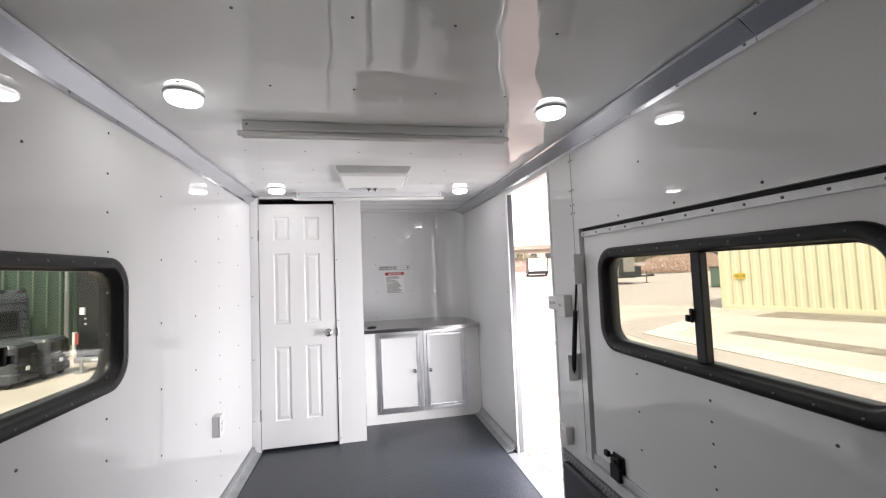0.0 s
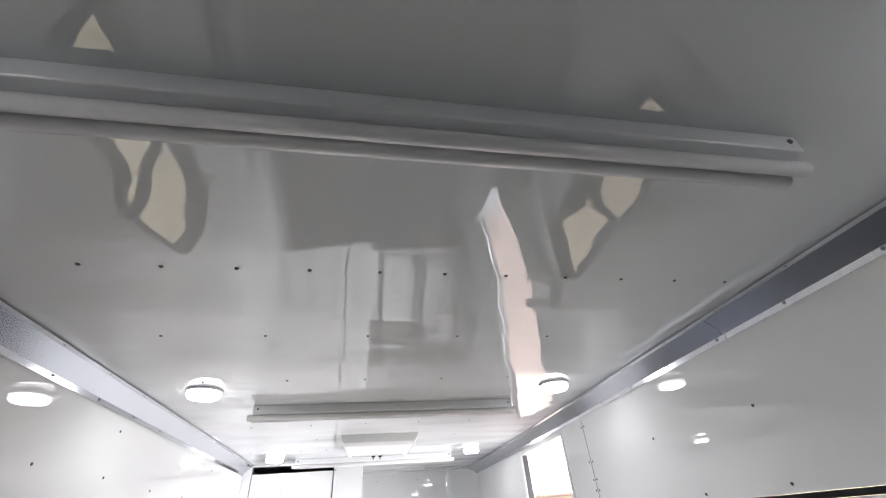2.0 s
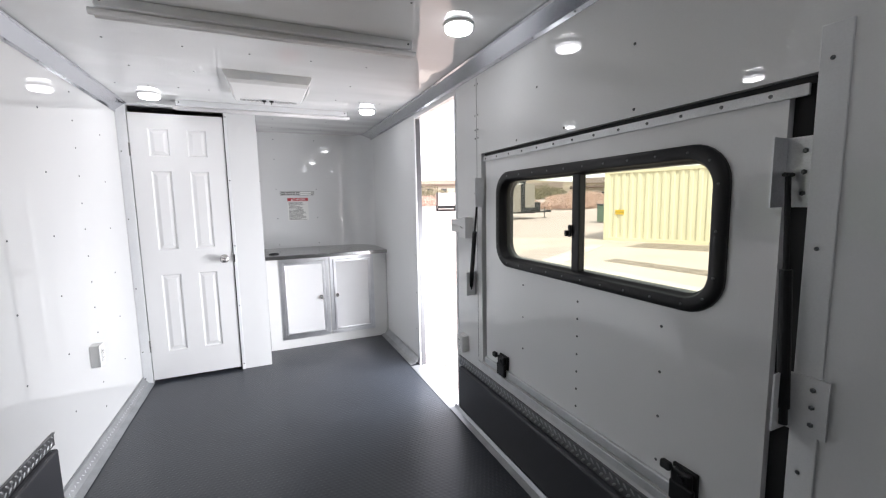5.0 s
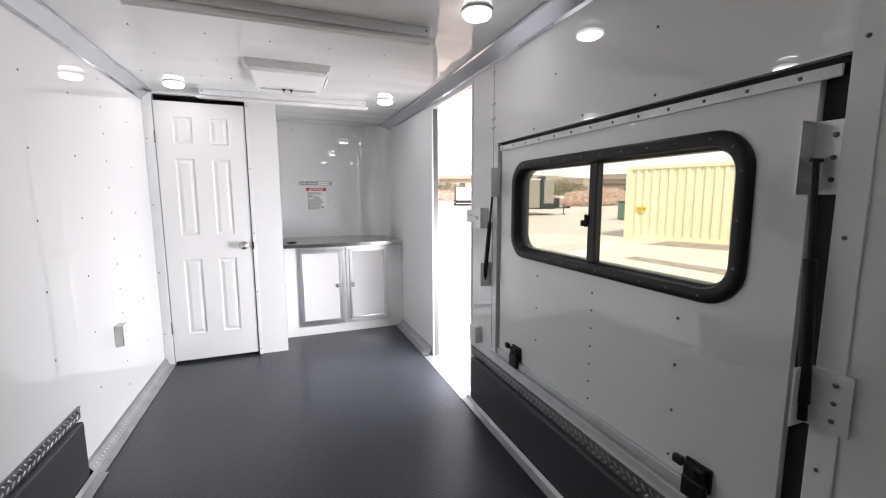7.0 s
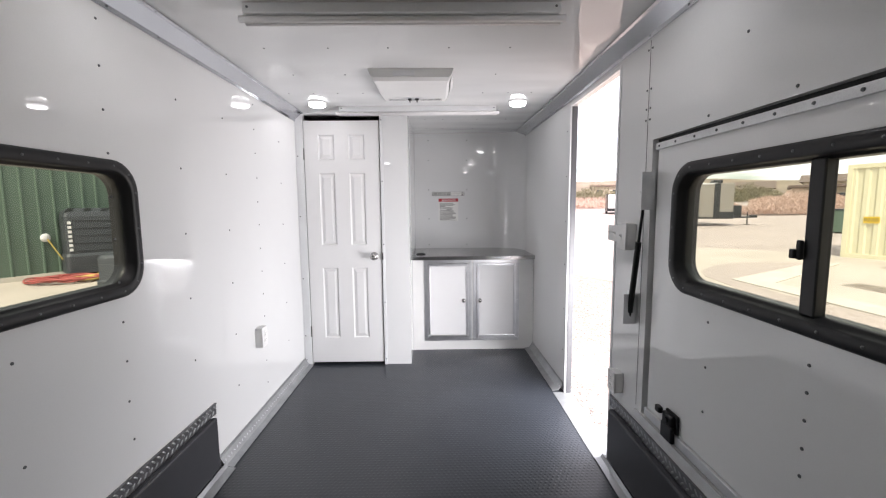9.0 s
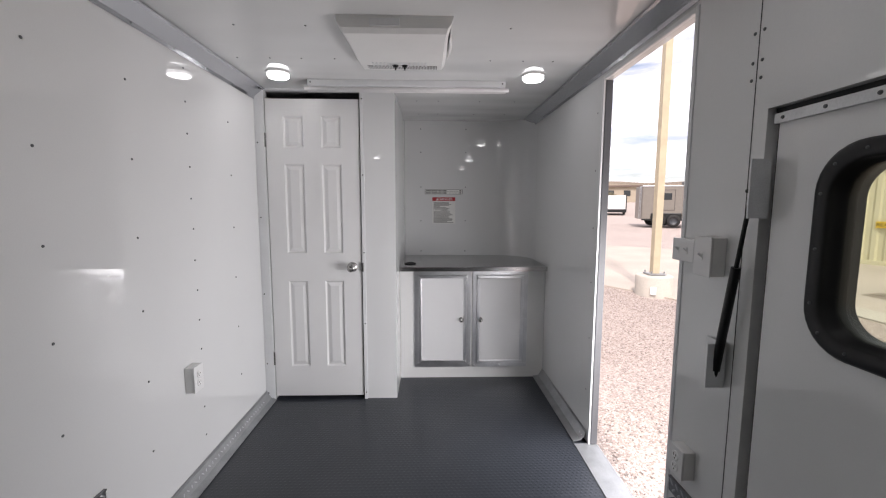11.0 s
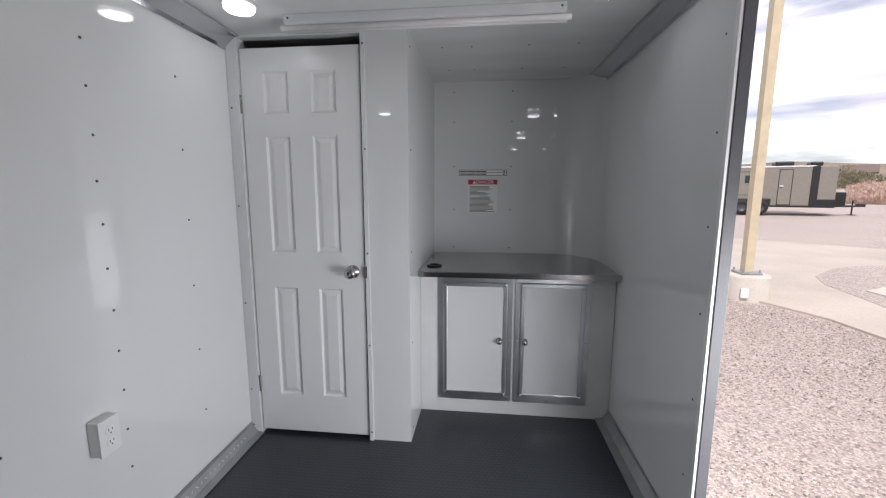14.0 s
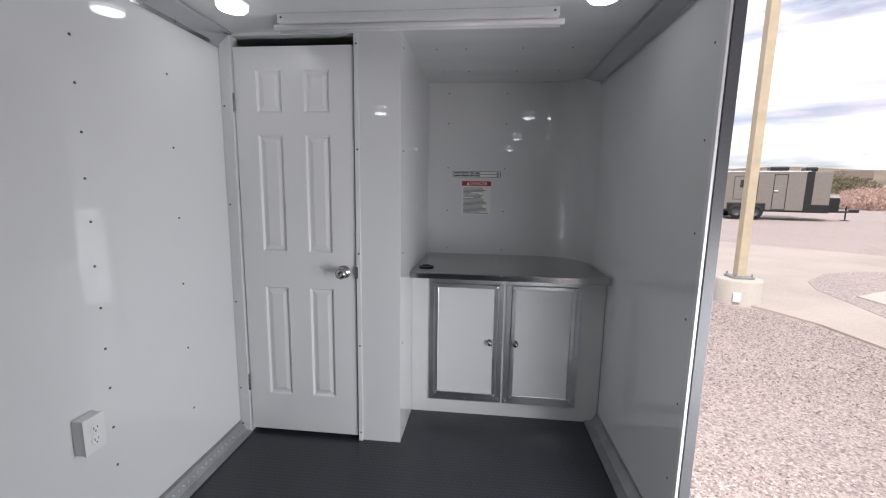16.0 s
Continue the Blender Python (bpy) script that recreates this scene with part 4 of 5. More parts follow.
def gravel_material():
    m = material("pinkish_gravel", (0.41, 0.335, 0.30), 0.95, vary=0.16, scale=0.35, bump=0.5, bump_scale=60, dist=0.01)
    n, l = m.node_tree.nodes, m.node_tree.links
    b = n["Principled BSDF"]
    co = n.new("ShaderNodeTexCoord")
    vo = n.new("ShaderNodeTexVoronoi")
    vo.inputs["Scale"].default_value = 62.0
    sep = n.new("ShaderNodeSeparateColor")
    ramp = n.new("ShaderNodeValToRGB")
    ramp.color_ramp.elements[0].color = (0.20, 0.165, 0.15, 1)
    ramp.color_ramp.elements[1].color = (0.68, 0.585, 0.535, 1)
    old = b.inputs["Base Color"].links[0].from_socket
    mix = n.new("ShaderNodeMixRGB")
    mix.inputs["Fac"].default_value = 0.65
    bp = n.new("ShaderNodeBump")
    bp.invert = True
    bp.inputs["Strength"].default_value = 0.5
    bp.inputs["Distance"].default_value = 0.015
    l.new(co.outputs["Object"], vo.inputs["Vector"])
    l.new(vo.outputs["Color"], sep.inputs["Color"])
    l.new(sep.outputs["Red"], ramp.inputs["Fac"])
    l.new(old, mix.inputs["Color1"])
    l.new(ramp.outputs["Color"], mix.inputs["Color2"])
    l.new(mix.outputs["Color"], b.inputs["Base Color"])
    l.new(vo.outputs["Distance"], bp.inputs["Height"])
    l.new(bp.outputs["Normal"], b.inputs["Normal"])
    return m
GRAVEL = gravel_material()
DIRT = material("brown_dirt_and_gravel", (0.25, 0.205, 0.165), 0.95, vary=0.3, scale=4.0, bump=0.4, bump_scale=60, dist=0.006)


def gz(x, y):
    """Height of the yard, rising gently away from the entry side."""
    if x < 1.5:
        return -0.42
    r = math.hypot(x - 1.5, max(0, y - 2) * 0.95)
    return -0.42 + 0.019 * max(0, r - 3.0) if r < 30 else 0.093 + 0.035 * (r - 30)

bm = bmesh.new()
def axis(a, b):
    near = [a + (b - a) * i / 70 for i in range(71)]
    return [-2500, -900, -400, -180, -90] + near + [90, 180, 400, 900, 2500]
gx, gy = axis(-40, 60), axis(-40, 70)
grid = [[bm.verts.new((x, y, min(gz(x, y), 6.0))) for y in gy] for x in gx]
for i in range(len(gx) - 1):
    for j in range(len(gy) - 1):
        bm.faces.new((grid[i][j], grid[i + 1][j], grid[i + 1][j + 1], grid[i][j + 1]))
structure("ground", bm, GRAVEL, "pinkish grey gravel yard rising gently to the distance", True)

def slab(name, outline, mat, lift, label, thick=0.12):
    """A paved area over the yard, draped on its slope."""
    bm = bmesh.new()
    top = [bm.verts.new((x, y, gz(x, y) + lift)) for x, y in outline]
    low = [bm.verts.new((x, y, gz(x, y) + lift - thick)) for x, y in outline]
    bm.faces.new(top)
    for i in range(len(outline)):
        k = (i + 1) % len(outline)
        bm.faces.new((low[i], low[k], top[k], top[i]))
    bmesh.ops.triangulate(bm, faces=[f for f in bm.faces if len(f.verts) > 4])
    bmesh.ops.recalc_face_normals(bm, faces=bm.faces[:])
    return tagged(part(name, bm, mat), label, name.split("_")[0], kind="structure")
# the drive: a band of concrete running past the pole towards the container
front = [(1.7, 12.6), (3.6, 10.4), (4.65, 8.85), (5.1, 8.05), (5.35, 7.5), (5.45, 6.6), (5.6, 4.0), (5.9, -6.0)]
back = [(16.0, -6.0), (15.2, 4.0), (13.6, 9.0), (12.0, 12.6), (11.0, 13.6), (9.2, 15.2), (6.0, 17.5), (3.0, 19.0)]
slab("pavement_drive", front + back, CONCRETE, 0.03, "pale worn concrete drive across the yard")
isl = [(6.72, 9.4), (7.05, 10.05), (7.9, 10.8), (8.8, 11.15), (9.6, 11.2), (10.6, 10.9), (9.4, 9.6), (8.2, 9.0), (7.0, 8.45), (6.95, 7.6), (7.3, 4.6), (7.6, -6.0), (6.6, -6.0), (6.35, 4.6), (6.4, 7.6), (6.6, 8.6)]
slab("pavement_island", isl, GRAVEL, 0.036, "gravel island inside the concrete drive", 0.02)
slab("pavement_band", [(7.0, 8.95), (10.6, 10.85), (10.9, 10.5), (7.55, 8.5)], KERB, 0.05, "pale concrete kerb band", 0.05)
slab("pavement_band", [(7.0, 8.95), (7.55, 8.5), (7.75, 4.6), (8.1, -6), (7.55, -6), (7.2, 4.6)], KERB, 0.052, "pale concrete kerb band", 0.05)
slab("pavement_strip", [(8.6, 8.2), (9.1, 8.3), (9.6, 4.6), (10.0, -6), (9.4, -6), (9.0, 4.6)], DIRT, 0.036, "dark gravel strip along the kerb", 0.02)
slab("pavement_patch", [(11.2, 9.9), (12.6, 10.2), (13.6, 7.8), (12.4, 7.4)], DIRT, 0.035, "gravel patch before the container", 0.02)
slab("pavement_apron", [(-30, -20), (-1.2, -20), (-1.2, 22), (-30, 22)], CONCRETE, 0.02, "bright concrete apron beside the building")

# loose stones on the gravel between the entry and the drive
def loose_gravel(n):
    m = material("gravel_stones", (0.5, 0.42, 0.38), 0.9, vary=0.1, scale=3.0)
    t, l = m.node_tree.nodes, m.node_tree.links
    geo = t.new("ShaderNodeNewGeometry")
    ramp = t.new("ShaderNodeValToRGB")
    for pos, c in ((0.0, (0.14, 0.12, 0.11, 1)), (1.0, (0.60, 0.545, 0.515, 1)), (0.25, (0.34, 0.28, 0.25, 1)), (0.6, (0.45, 0.375, 0.34, 1))):
        e = ramp.color_ramp.elements[int(pos)] if pos in (0.0, 1.0) else ramp.color_ramp.elements.new(pos)
        e.color = c
    l.new(geo.outputs["Random Per Island"], ramp.inputs["Fac"])
    l.new(ramp.outputs["Color"], t["Principled BSDF"].inputs["Base Color"])
    rng = np.random.default_rng(7)
    edge = sorted((y, x) for x, y in front)
    y = 2.2 + 8.2 * rng.random(n) ** 1.25
    right = np.interp(y, [p[0] for p in edge], [p[1] for p in edge]) - 0.05
    x = 1.95 + (right - 1.95) * rng.random(n)
    keep = np.hypot(x - 5.065, y - 8.53) > 0.42
    x, y = x[keep], y[keep]
    z = np.array([gz(a, b) for a, b in zip(x, y)])
    k = len(x)
    turn, size = rng.random(k) * 2 * math.pi, 0.0045 + 0.0075 * rng.random(k) ** 2
    verts = np.zeros((k, 9, 3))
    for i in range(4):
        for row, (r, h) in enumerate(((1.0, 0.1), (0.75, 0.75))):
            a = turn + i * math.pi / 2 + row * 0.5
            rr = size * r * (0.75 + 0.5 * rng.random(k))
            verts[:, row * 4 + i] = np.stack([x + rr * np.cos(a), y + rr * np.sin(a) * 0.8, z + size * (h + 0.25 * rng.random(k))], 1)
    verts[:, 8] = np.stack([x, y, z + size * 1.05], 1)
    one = [(0, 1, 4), (1, 5, 4), (1, 2, 5), (2, 6, 5), (2, 3, 6), (3, 7, 6), (3, 0, 7), (0, 4, 7), (4, 5, 8), (5, 6, 8), (6, 7, 8), (7, 4, 8)]
    faces = (np.arange(k)[:, None, None] * 9 + np.array(one)[None]).reshape(-1, 3)
    me = bpy.data.meshes.new("loose_gravel")
    me.from_pydata(verts.reshape(-1, 3).tolist(), [], faces.tolist())
    me.materials.append(m)
    tagged(new("loose_gravel", me), "loose pinkish grey gravel stones on the yard", "gravel", kind="stuff")
loose_gravel(75000)

def container():
    c = thing("shipping_container", "cream corrugated steel shipping container in the yard", "container")
    bm = bmesh.new()
    L, W, Hh = 6.06, 2.44, 2.62
    n = 22
    line = []
    for i in range(n):
        x0 = 0.1 + i * (L - 0.2) / n
        d = (L - 0.2) / n
        line += [(x0, 0.0), (x0 + d * 0.3, 0.0), (x0 + d * 0.45, 0.036), (x0 + d * 0.8, 0.036), (x0 + d * 0.97, 0.0)]
    line += [(L - 0.1, 0.0)]
    a = [bm.verts.new((x, y, 0.16)) for x, y in line]
    b = [bm.verts.new((x, y, Hh - 0.12)) for x, y in line]
    for i in range(len(line) - 1):
        bm.faces.new((a[i], a[i + 1], b[i + 1], b[i]))
    box(bm, 0.1, L - 0.1, 0.05, W - 0.04, 0.16, Hh - 0.06)
    part("wall", bm, CREAM, c)
    for nm, x0, x1, y0, y1, z0, z1 in (("bottom_rail", 0.1, L - 0.1, -0.02, 0.06, 0.04, 0.16), ("top_rail", 0.1, L - 0.1, -0.02, 0.06, Hh - 0.12, Hh), ("corner_post", 0, 0.12, -0.025, 0.14, 0, Hh), ("corner_post", L - 0.12, L, -0.025, 0.14, 0, Hh), ("corner_post", 0, 0.12, W - 0.14, W, 0, Hh)):
        bm = bmesh.new()
        soft_box(bm, x0, x1, y0, y1, z0, z1, 0.008)
        part(nm, bm, CREAM, c)
    bm = bmesh.new()
    box(bm, 0.42, 0.74, -0.028, -0.022, 1.02, 1.19)
    sg = part("sign", bm, SIGN, c, "yellow plate lettered REAR")
    letters("REAR", 0.13, pose(0.58, -0.031, 1.105, 90), INK, sg)
    return c
cont = container()
cont.matrix_basis = pose(12.15, 11.75, gz(12.2, 11.0) - 0.01, 0, 0, -66)

def light_pole():
    g = thing("light_pole", "cream square steel pole on a round concrete footing", "pole", at=(4.945, 8.60, gz(5.06, 8.5)))
    bm = bmesh.new()
    top = 0.045 - gz(5.06, 8.5)
    lathe(bm, [(0.325, -0.2), (0.327, top - 0.03), (0.316, top - 0.008), (0.30, top), (0, top)], Matrix(), 36)
    for v in bm.verts:
        v.co += Vector((noise.noise(v.co * 9), noise.noise(v.co * 9 + Vector((5, 0, 0))), 0)) * 0.012
    part("footing", bm, KERB, g, "weathered round concrete footing", True)
    bm = bmesh.new()
    soft_box(bm, -0.065, 0.065, -0.065, 0.065, top + 0.03, 7.5, 0.008)
    part("shaft", bm, POLE, g)
    bm = bmesh.new()
    soft_box(bm, -0.15, 0.15, -0.15, 0.15, top + 0.008, top + 0.034, 0.004)
    part("base_plate", bm, ALU_DULL, g)
    for sx in (-1, 1):
        for sy in (-1, 1):
            bm = bmesh.new()
            cyl(bm, (sx * 0.12, sy * 0.12, top), (sx * 0.12, sy * 0.12, top + 0.08), 0.014, 8)
            part("bolt", bm, ALU_DULL, g)
    bm = bmesh.new()
    soft_box(bm, -0.05, 0.05, -0.365, -0.315, 0.06, 0.20, 0.006)
    b = part("junction_box", bm, WHITE_PLASTIC, g)
    b.rotation_euler.z = radians(-30)
    return g
light_pole()

def wheel(parent, x, y, z, r, w):
    bm = bmesh.new()
    lathe(bm, [(r * 0.62, -w / 2), (r * 0.92, -w / 2), (r, -w * 0.32), (r, w * 0.32), (r * 0.92, w / 2), (r * 0.62, w / 2)], pose(x, y, z, 90), 28)
    t = part("wheel", bm, TYRE, parent, "", True)
    bm = bmesh.new()
    lathe(bm, [(r * 0.62, -w * 0.3), (r * 0.58, -w * 0.2), (r * 0.3, -w * 0.22), (r * 0.2, -w * 0.4), (0, -w * 0.4)], pose(x, y, z, 90), 20)
    lathe(bm, [(r * 0.62, w * 0.3), (r * 0.58, w * 0.2), (0, w * 0.2)], pose(x, y, z, 90), 20)
    part("rim", bm, DARK, t, "", True)

def cargo_trailer():
    """Side towards -y, tongue towards +x."""
    g = thing("cargo_trailer", "taupe enclosed cargo trailer with black corners and tandem axles", "trailer")
    L, W, z0, z1 = 4.85, 2.3, 0.46, 2.5
    bm = bmesh.new()
    soft_box(bm, 0, L, 0, W, z0, z1, 0.05, 3)
    part("body", bm, SLATE, g)
    bm = bmesh.new()
    soft_box(bm, L - 1.05, L - 0.72, -0.025, 0.3, z0, z1 + 0.01, 0.03)
    soft_box(bm, L - 1.05, L + 0.02, -0.02, 0.3, z0, z0 + 0.36, 0.03)
    part("nose_corner", bm, DARKER, g, "black front corner")
    bm = bmesh.new()
    soft_box(bm, -0.01, L + 0.01, -0.02, 0.02, z0 - 0.07, z0 + 0.03, 0.01)
    part("lower_rail", bm, DARKER, g)
    bm = bmesh.new()
    soft_box(bm, -0.01, L - 0.9, -0.02, 0.05, z1 - 0.05, z1 + 0.02, 0.01)
    part("upper_rail", bm, ALU, g)
    def outline(x0, x1, a0, a1, t=0.03):
        for p0, p1, q0, q1 in ((x0, x1, a0, a0 + t), (x0, x1, a1 - t, a1), (x0, x0 + t, a0, a1), (x1 - t, x1, a0, a1)):
            bm = bmesh.new()
            box(bm, p0, p1, -0.012, -0.001, q0, q1)
            part("trim_strip", bm, DARKER, g)
    outline(2.46, 3.05, z0 + 0.05, z1 - 0.15)
    outline(0.72, 1.8, z0 + 0.55, z1 - 0.25, 0.02)
    bm = bmesh.new()
    soft_box(bm, 1.0, 1.62, -0.02, -0.001, 1.65, 2.05, 0.01)
    part("window", bm, PANE, g)
    bm = bmesh.new()
    soft_box(bm, 2.5, 2.68, -0.05, -0.012, 1.45, 1.52, 0.01)
    part("door_latch", bm, ALU, g)
    for x in (0.95, 1.75):
        wheel(g, x, -0.03, 0.38, 0.38, 0.26)
    for x in (0.95, 1.75):
        wheel(g, x, W - 0.15, 0.36, 0.36, 0.24)
    bm = bmesh.new()
    soft_box(bm, 0.48, 2.22, -0.02, 0.05, 0.40, 0.86, 0.06)
    part("fender", bm, DARKER, g)
    bm = bmesh.new()
    soft_box(bm, L + 0.02, L + 0.55, 0.35, W - 0.35, z0 + 0.02, z0 + 0.72, 0.04)
    part("tongue_box", bm, DARKER, g)
    bm = bmesh.new()
    cyl(bm, (L - 0.1, 0.3, z0), (L + 1.35, W / 2, z0), 0.05, 8)
    cyl(bm, (L - 0.1, W - 0.3, z0), (L + 1.35, W / 2, z0), 0.05, 8)
    soft_box(bm, L + 1.25, L + 1.65, W / 2 - 0.07, W / 2 + 0.07, z0 - 0.04, z0 + 0.12, 0.02)
    part("tongue", bm, DARKER, g)
    bm = bmesh.new()
    cyl(bm, (L + 1.15, W / 2, 0.02), (L + 1.15, W / 2, z0 + 0.3), 0.035, 8)
    soft_box(bm, L + 1.0, L + 1.3, W / 2 - 0.12, W / 2 + 0.12, 0.0, 0.03, 0.01)
    part("jack", bm, DARKER, g)
    bm = bmesh.new()
    soft_box(bm, 2.4, 3.2, 0.5, 1.2, z1 + 0.02, z1 + 0.28, 0.06)
    part("roof_unit", bm, DARKER, g)
    bm = bmesh.new()
    soft_box(bm, 3.9, 4.4, 0.5, 1.2, z1 + 0.02, z1 + 0.24, 0.06)
    part("roof_unit", bm, DARKER, g)
    bm = bmesh.new()
    cyl(bm, (-0.06, 0.15, z0), (-0.06, 0.15, z1), 0.02, 6)
    cyl(bm, (-0.06, 0.55, z0), (-0.06, 0.55, z1), 0.02, 6)
    for i in range(7):
        cyl(bm, (-0.06, 0.15, z0 + 0.25 + i * 0.28), (-0.06, 0.55, z0 + 0.25 + i * 0.28), 0.018, 6)
    part("ladder", bm, ALU, g, "aluminium ladder at the rear")
    return g
cargo_trailer().matrix_basis = pose(13.62, 25.75, gz(16, 25) + 0.06, 0, 0, -17)

def flat_trailer():
    g = thing("utility_trailer", "small trailer with a raised pale ramp", "trailer")
    bm = bmesh.new()
    box(bm, -0.95, 0.95, 0, 0.08, 0.62, 1.95)
    part("ramp", bm, WHITE, g)
    for x in (-1.05, 0.97):
        bm = bmesh.new()
        soft_box(bm, x, x + 0.08, -0.05, 4.0, 0.3, 2.05, 0.01)
        part("side", bm, DARKER, g)
    bm = bmesh.new()
    soft_box(bm, -1.05, 1.05, -0.05, 4.0, 0.3, 0.6, 0.02)
    part("deck", bm, DARKER, g)
    for x in (-1.0, 1.0):
        bm = bmesh.new()
        lathe(bm, [(0, -0.1), (0.3, -0.1), (0.33, -0.06), (0.33, 0.06), (0.3, 0.1), (0, 0.1)], pose(x, 1.9, 0.32, 0, 90, 0), 18)
        part("wheel", bm, TYRE, g)
    return g
flat_trailer().matrix_basis = pose(18.4, 40.0, gz(18.4, 40) + 0.0, 0, 0, -20)

def cluster(name, label, cx, cy, r, hgt, mat, n, leaf, kind_tag="bush"):
    """An uneven clump of many small slanted blades."""
    verts, faces = [], []
    base = gz(cx, cy)
    for i in range(n):
        a, d = random.uniform(0, 2 * math.pi), r * math.sqrt(random.random())
        x, y = cx + d * math.cos(a), cy + d * math.sin(a) * 0.6
        top = hgt * (1 - 0.6 * (d / r) ** 2) * (0.75 + 0.4 * noise.noise(Vector((x, y, 0)) * 0.6))
        z = base + random.uniform(0, max(0.2, top))
        u = Vector((random.uniform(-1, 1), random.uniform(-1, 1), random.uniform(0.2, 1.6))).normalized() * leaf
        v = Vector((random.uniform(-1, 1), random.uniform(-1, 1), random.uniform(-0.3, 0.3))).normalized() * leaf * 0.12
        p = Vector((x, y, z))
        k = len(verts)
        verts += [tuple(p - v), tuple(p + v), tuple(p + u)]
        faces.append((k, k + 1, k + 2))
    me = bpy.data.meshes.new(name)
    me.from_pydata(verts, [], faces)
    me.materials.append(mat)
    return tagged(new(name, me), label, kind_tag, kind="stuff")
for cx, cy, r, h in ((30, 34, 4.0, 1.2), (35, 33, 3.6, 1.0), (27, 42, 5, 1.6), (44, 48, 6, 2.0)):
    cluster("willow_bush", "bare reddish willow thicket", cx, cy, r, h, TWIG, 11000, 0.26)
for cx, cy, r, h in ((22, 60, 4, 3.0), (30, 75, 5, 4.0), (48, 62, 5, 3.4), (52, 42, 5, 2.6), (10, 70, 6, 4.0), (60, 52, 6, 3.5)):
    cluster("far_shrubs", "olive shrubs in the distance", cx, cy, r, h, SAGE, 5000, 0.4)
for cx, cy, r, h in ((14, 66, 9, 2.6), (20, 56, 7, 1.8)):
    cluster("dry_brush", "dry tan brush in the distance", cx, cy, r, h, TWIG, 7000, 0.4)

def far_house(x, y, w, d, h, rz, flat):
    g = thing("far_house", "low tan building with dark windows in the distance", "house", "far houses")
    g.matrix_basis = pose(x, y, gz(x, y) + 0.6, 0, 0, rz)
    bm = bmesh.new()
    box(bm, 0, w, 0, d, -1.5, h)
    part("wall", bm, TAN, g)
    bm = bmesh.new()
    if flat:
        soft_box(bm, -0.4, w + 0.4, -0.5, d + 0.4, h, h + 0.35, 0.05)
    else:
        v = [bm.verts.new(p) for p in ((-0.5, -0.6, h), (w + 0.5, -0.6, h), (w + 0.5, d + 0.6, h), (-0.5, d + 0.6, h), (-0.5, d / 2, h + 1.3), (w + 0.5, d / 2, h + 1.3))]
        for f in ((0, 1, 5, 4), (2, 3, 4, 5), (0, 4, 3), (1, 2, 5), (3, 2, 1, 0)):
            bm.faces.new([v[i] for i in f])
    part("roof", bm, ROOF, g)
    for i in range(max(2, int(w / 3))):
        bm = bmesh.new()
        x0 = 0.9 + i * (w - 1.2) / max(2, int(w / 3))
        soft_box(bm, x0, x0 + 1.3, -0.05, 0.02, h - 1.9, h - 0.7, 0.02)
        part("window", bm, PANE, g)
far_house(46, 52, 12, 7, 1.4, -40, True)
far_house(60, 66, 16, 8, 2.2, -45, False)
far_house(50, 74, 9, 6, 1.4, -40, False)
far_house(72, 48, 14, 8, 2.0, -55, False)
far_house(34, 88, 14, 8, 2.6, -20, True)

# far ridge
bm = bmesh.new()
rows = []
for i in range(181):
    a = radians(-80 + i * 1.3)
    h = 17 + 6 * noise.noise(Vector((i * 0.045, 0, 3))) + 2.0 * noise.noise(Vector((i * 0.21, 4, 0)))
    rows.append([bm.verts.new((R * math.sin(a), R * math.cos(a), z)) for R, z in ((170, 2.0), (230, h * 0.42), (320, h), (420, h * 0.8))])
for a, b in zip(rows, rows[1:]):
    for i in range(3):
        bm.faces.new((a[i], a[i + 1], b[i + 1], b[i]))
structure("backdrop_hills", bm, HILL, "low dry brown hills on the horizon", True)

# ---- the green building and what stands before it ----
def green_building():
    g = thing("metal_building", "green ribbed metal building beside the apron", "building")
    g.matrix_basis = pose(-10.6, 8.6, -0.40, 0, 0, 62)
    bm = bmesh.new()
    line = []
    n, p = 66, 0.305
    for i in range(n):
        x = -6 + i * p
        line += [(x, 0.0), (x + 0.02, -0.03), (x + 0.05, -0.03), (x + 0.07, 0.0)]
    a = [bm.verts.new((x, y, 0.12)) for x, y in line]
    b = [bm.verts.new((x, y, 5.0)) for x, y in line]
    for i in range(len(line) - 1):
        bm.faces.new((a[i], a[i + 1], b[i + 1], b[i]))
    box(bm, -6, 14, 0.02, 6, 0.12, 5.0)
    part("wall", bm, GREEN, g)
    bm = bmesh.new()
    box(bm, -6, 14, -0.06, 6, 0.0, 0.12)
    part("foundation", bm, KERB, g)
    bm = bmesh.new()
    box(bm, -6.3, 14.3, -0.4, 6.3, 5.0, 5.2)
    part("roof", bm, ROOF, g)
    bm = bmesh.new()
    cyl(bm, (5.72, -0.09, 0.0), (5.72, -0.09, 5.0), 0.05, 12)
    part("downpipe", bm, ALU_DULL, g, "grey metal downpipe")
    bm = bmesh.new()
    lathe(bm, [(0.0, 0.0), (0.10, 0.0), (0.11, 0.03), (0.07, 0.07), (0, 0.08)], pose(2.62, -0.03, 1.03, 90), 18)
    hook = part("hose_hook", bm, WHITE, g, "round white wall fitting", True)
    bm = bmesh.new()
    pts = [Vector((2.62 + dx, -0.10 - 0.3 * dx, z)) for dx, z in ((0.02, 1.0), (0.14, 0.72), (0.29, 0.38), (0.52, 0.03))]
    for a, b in zip(pts, pts[1:]):
        cyl(bm, a, b, 0.016, 8)
    part("cord", bm, HOSE_YELLOW, hook)
    return g
green_building()

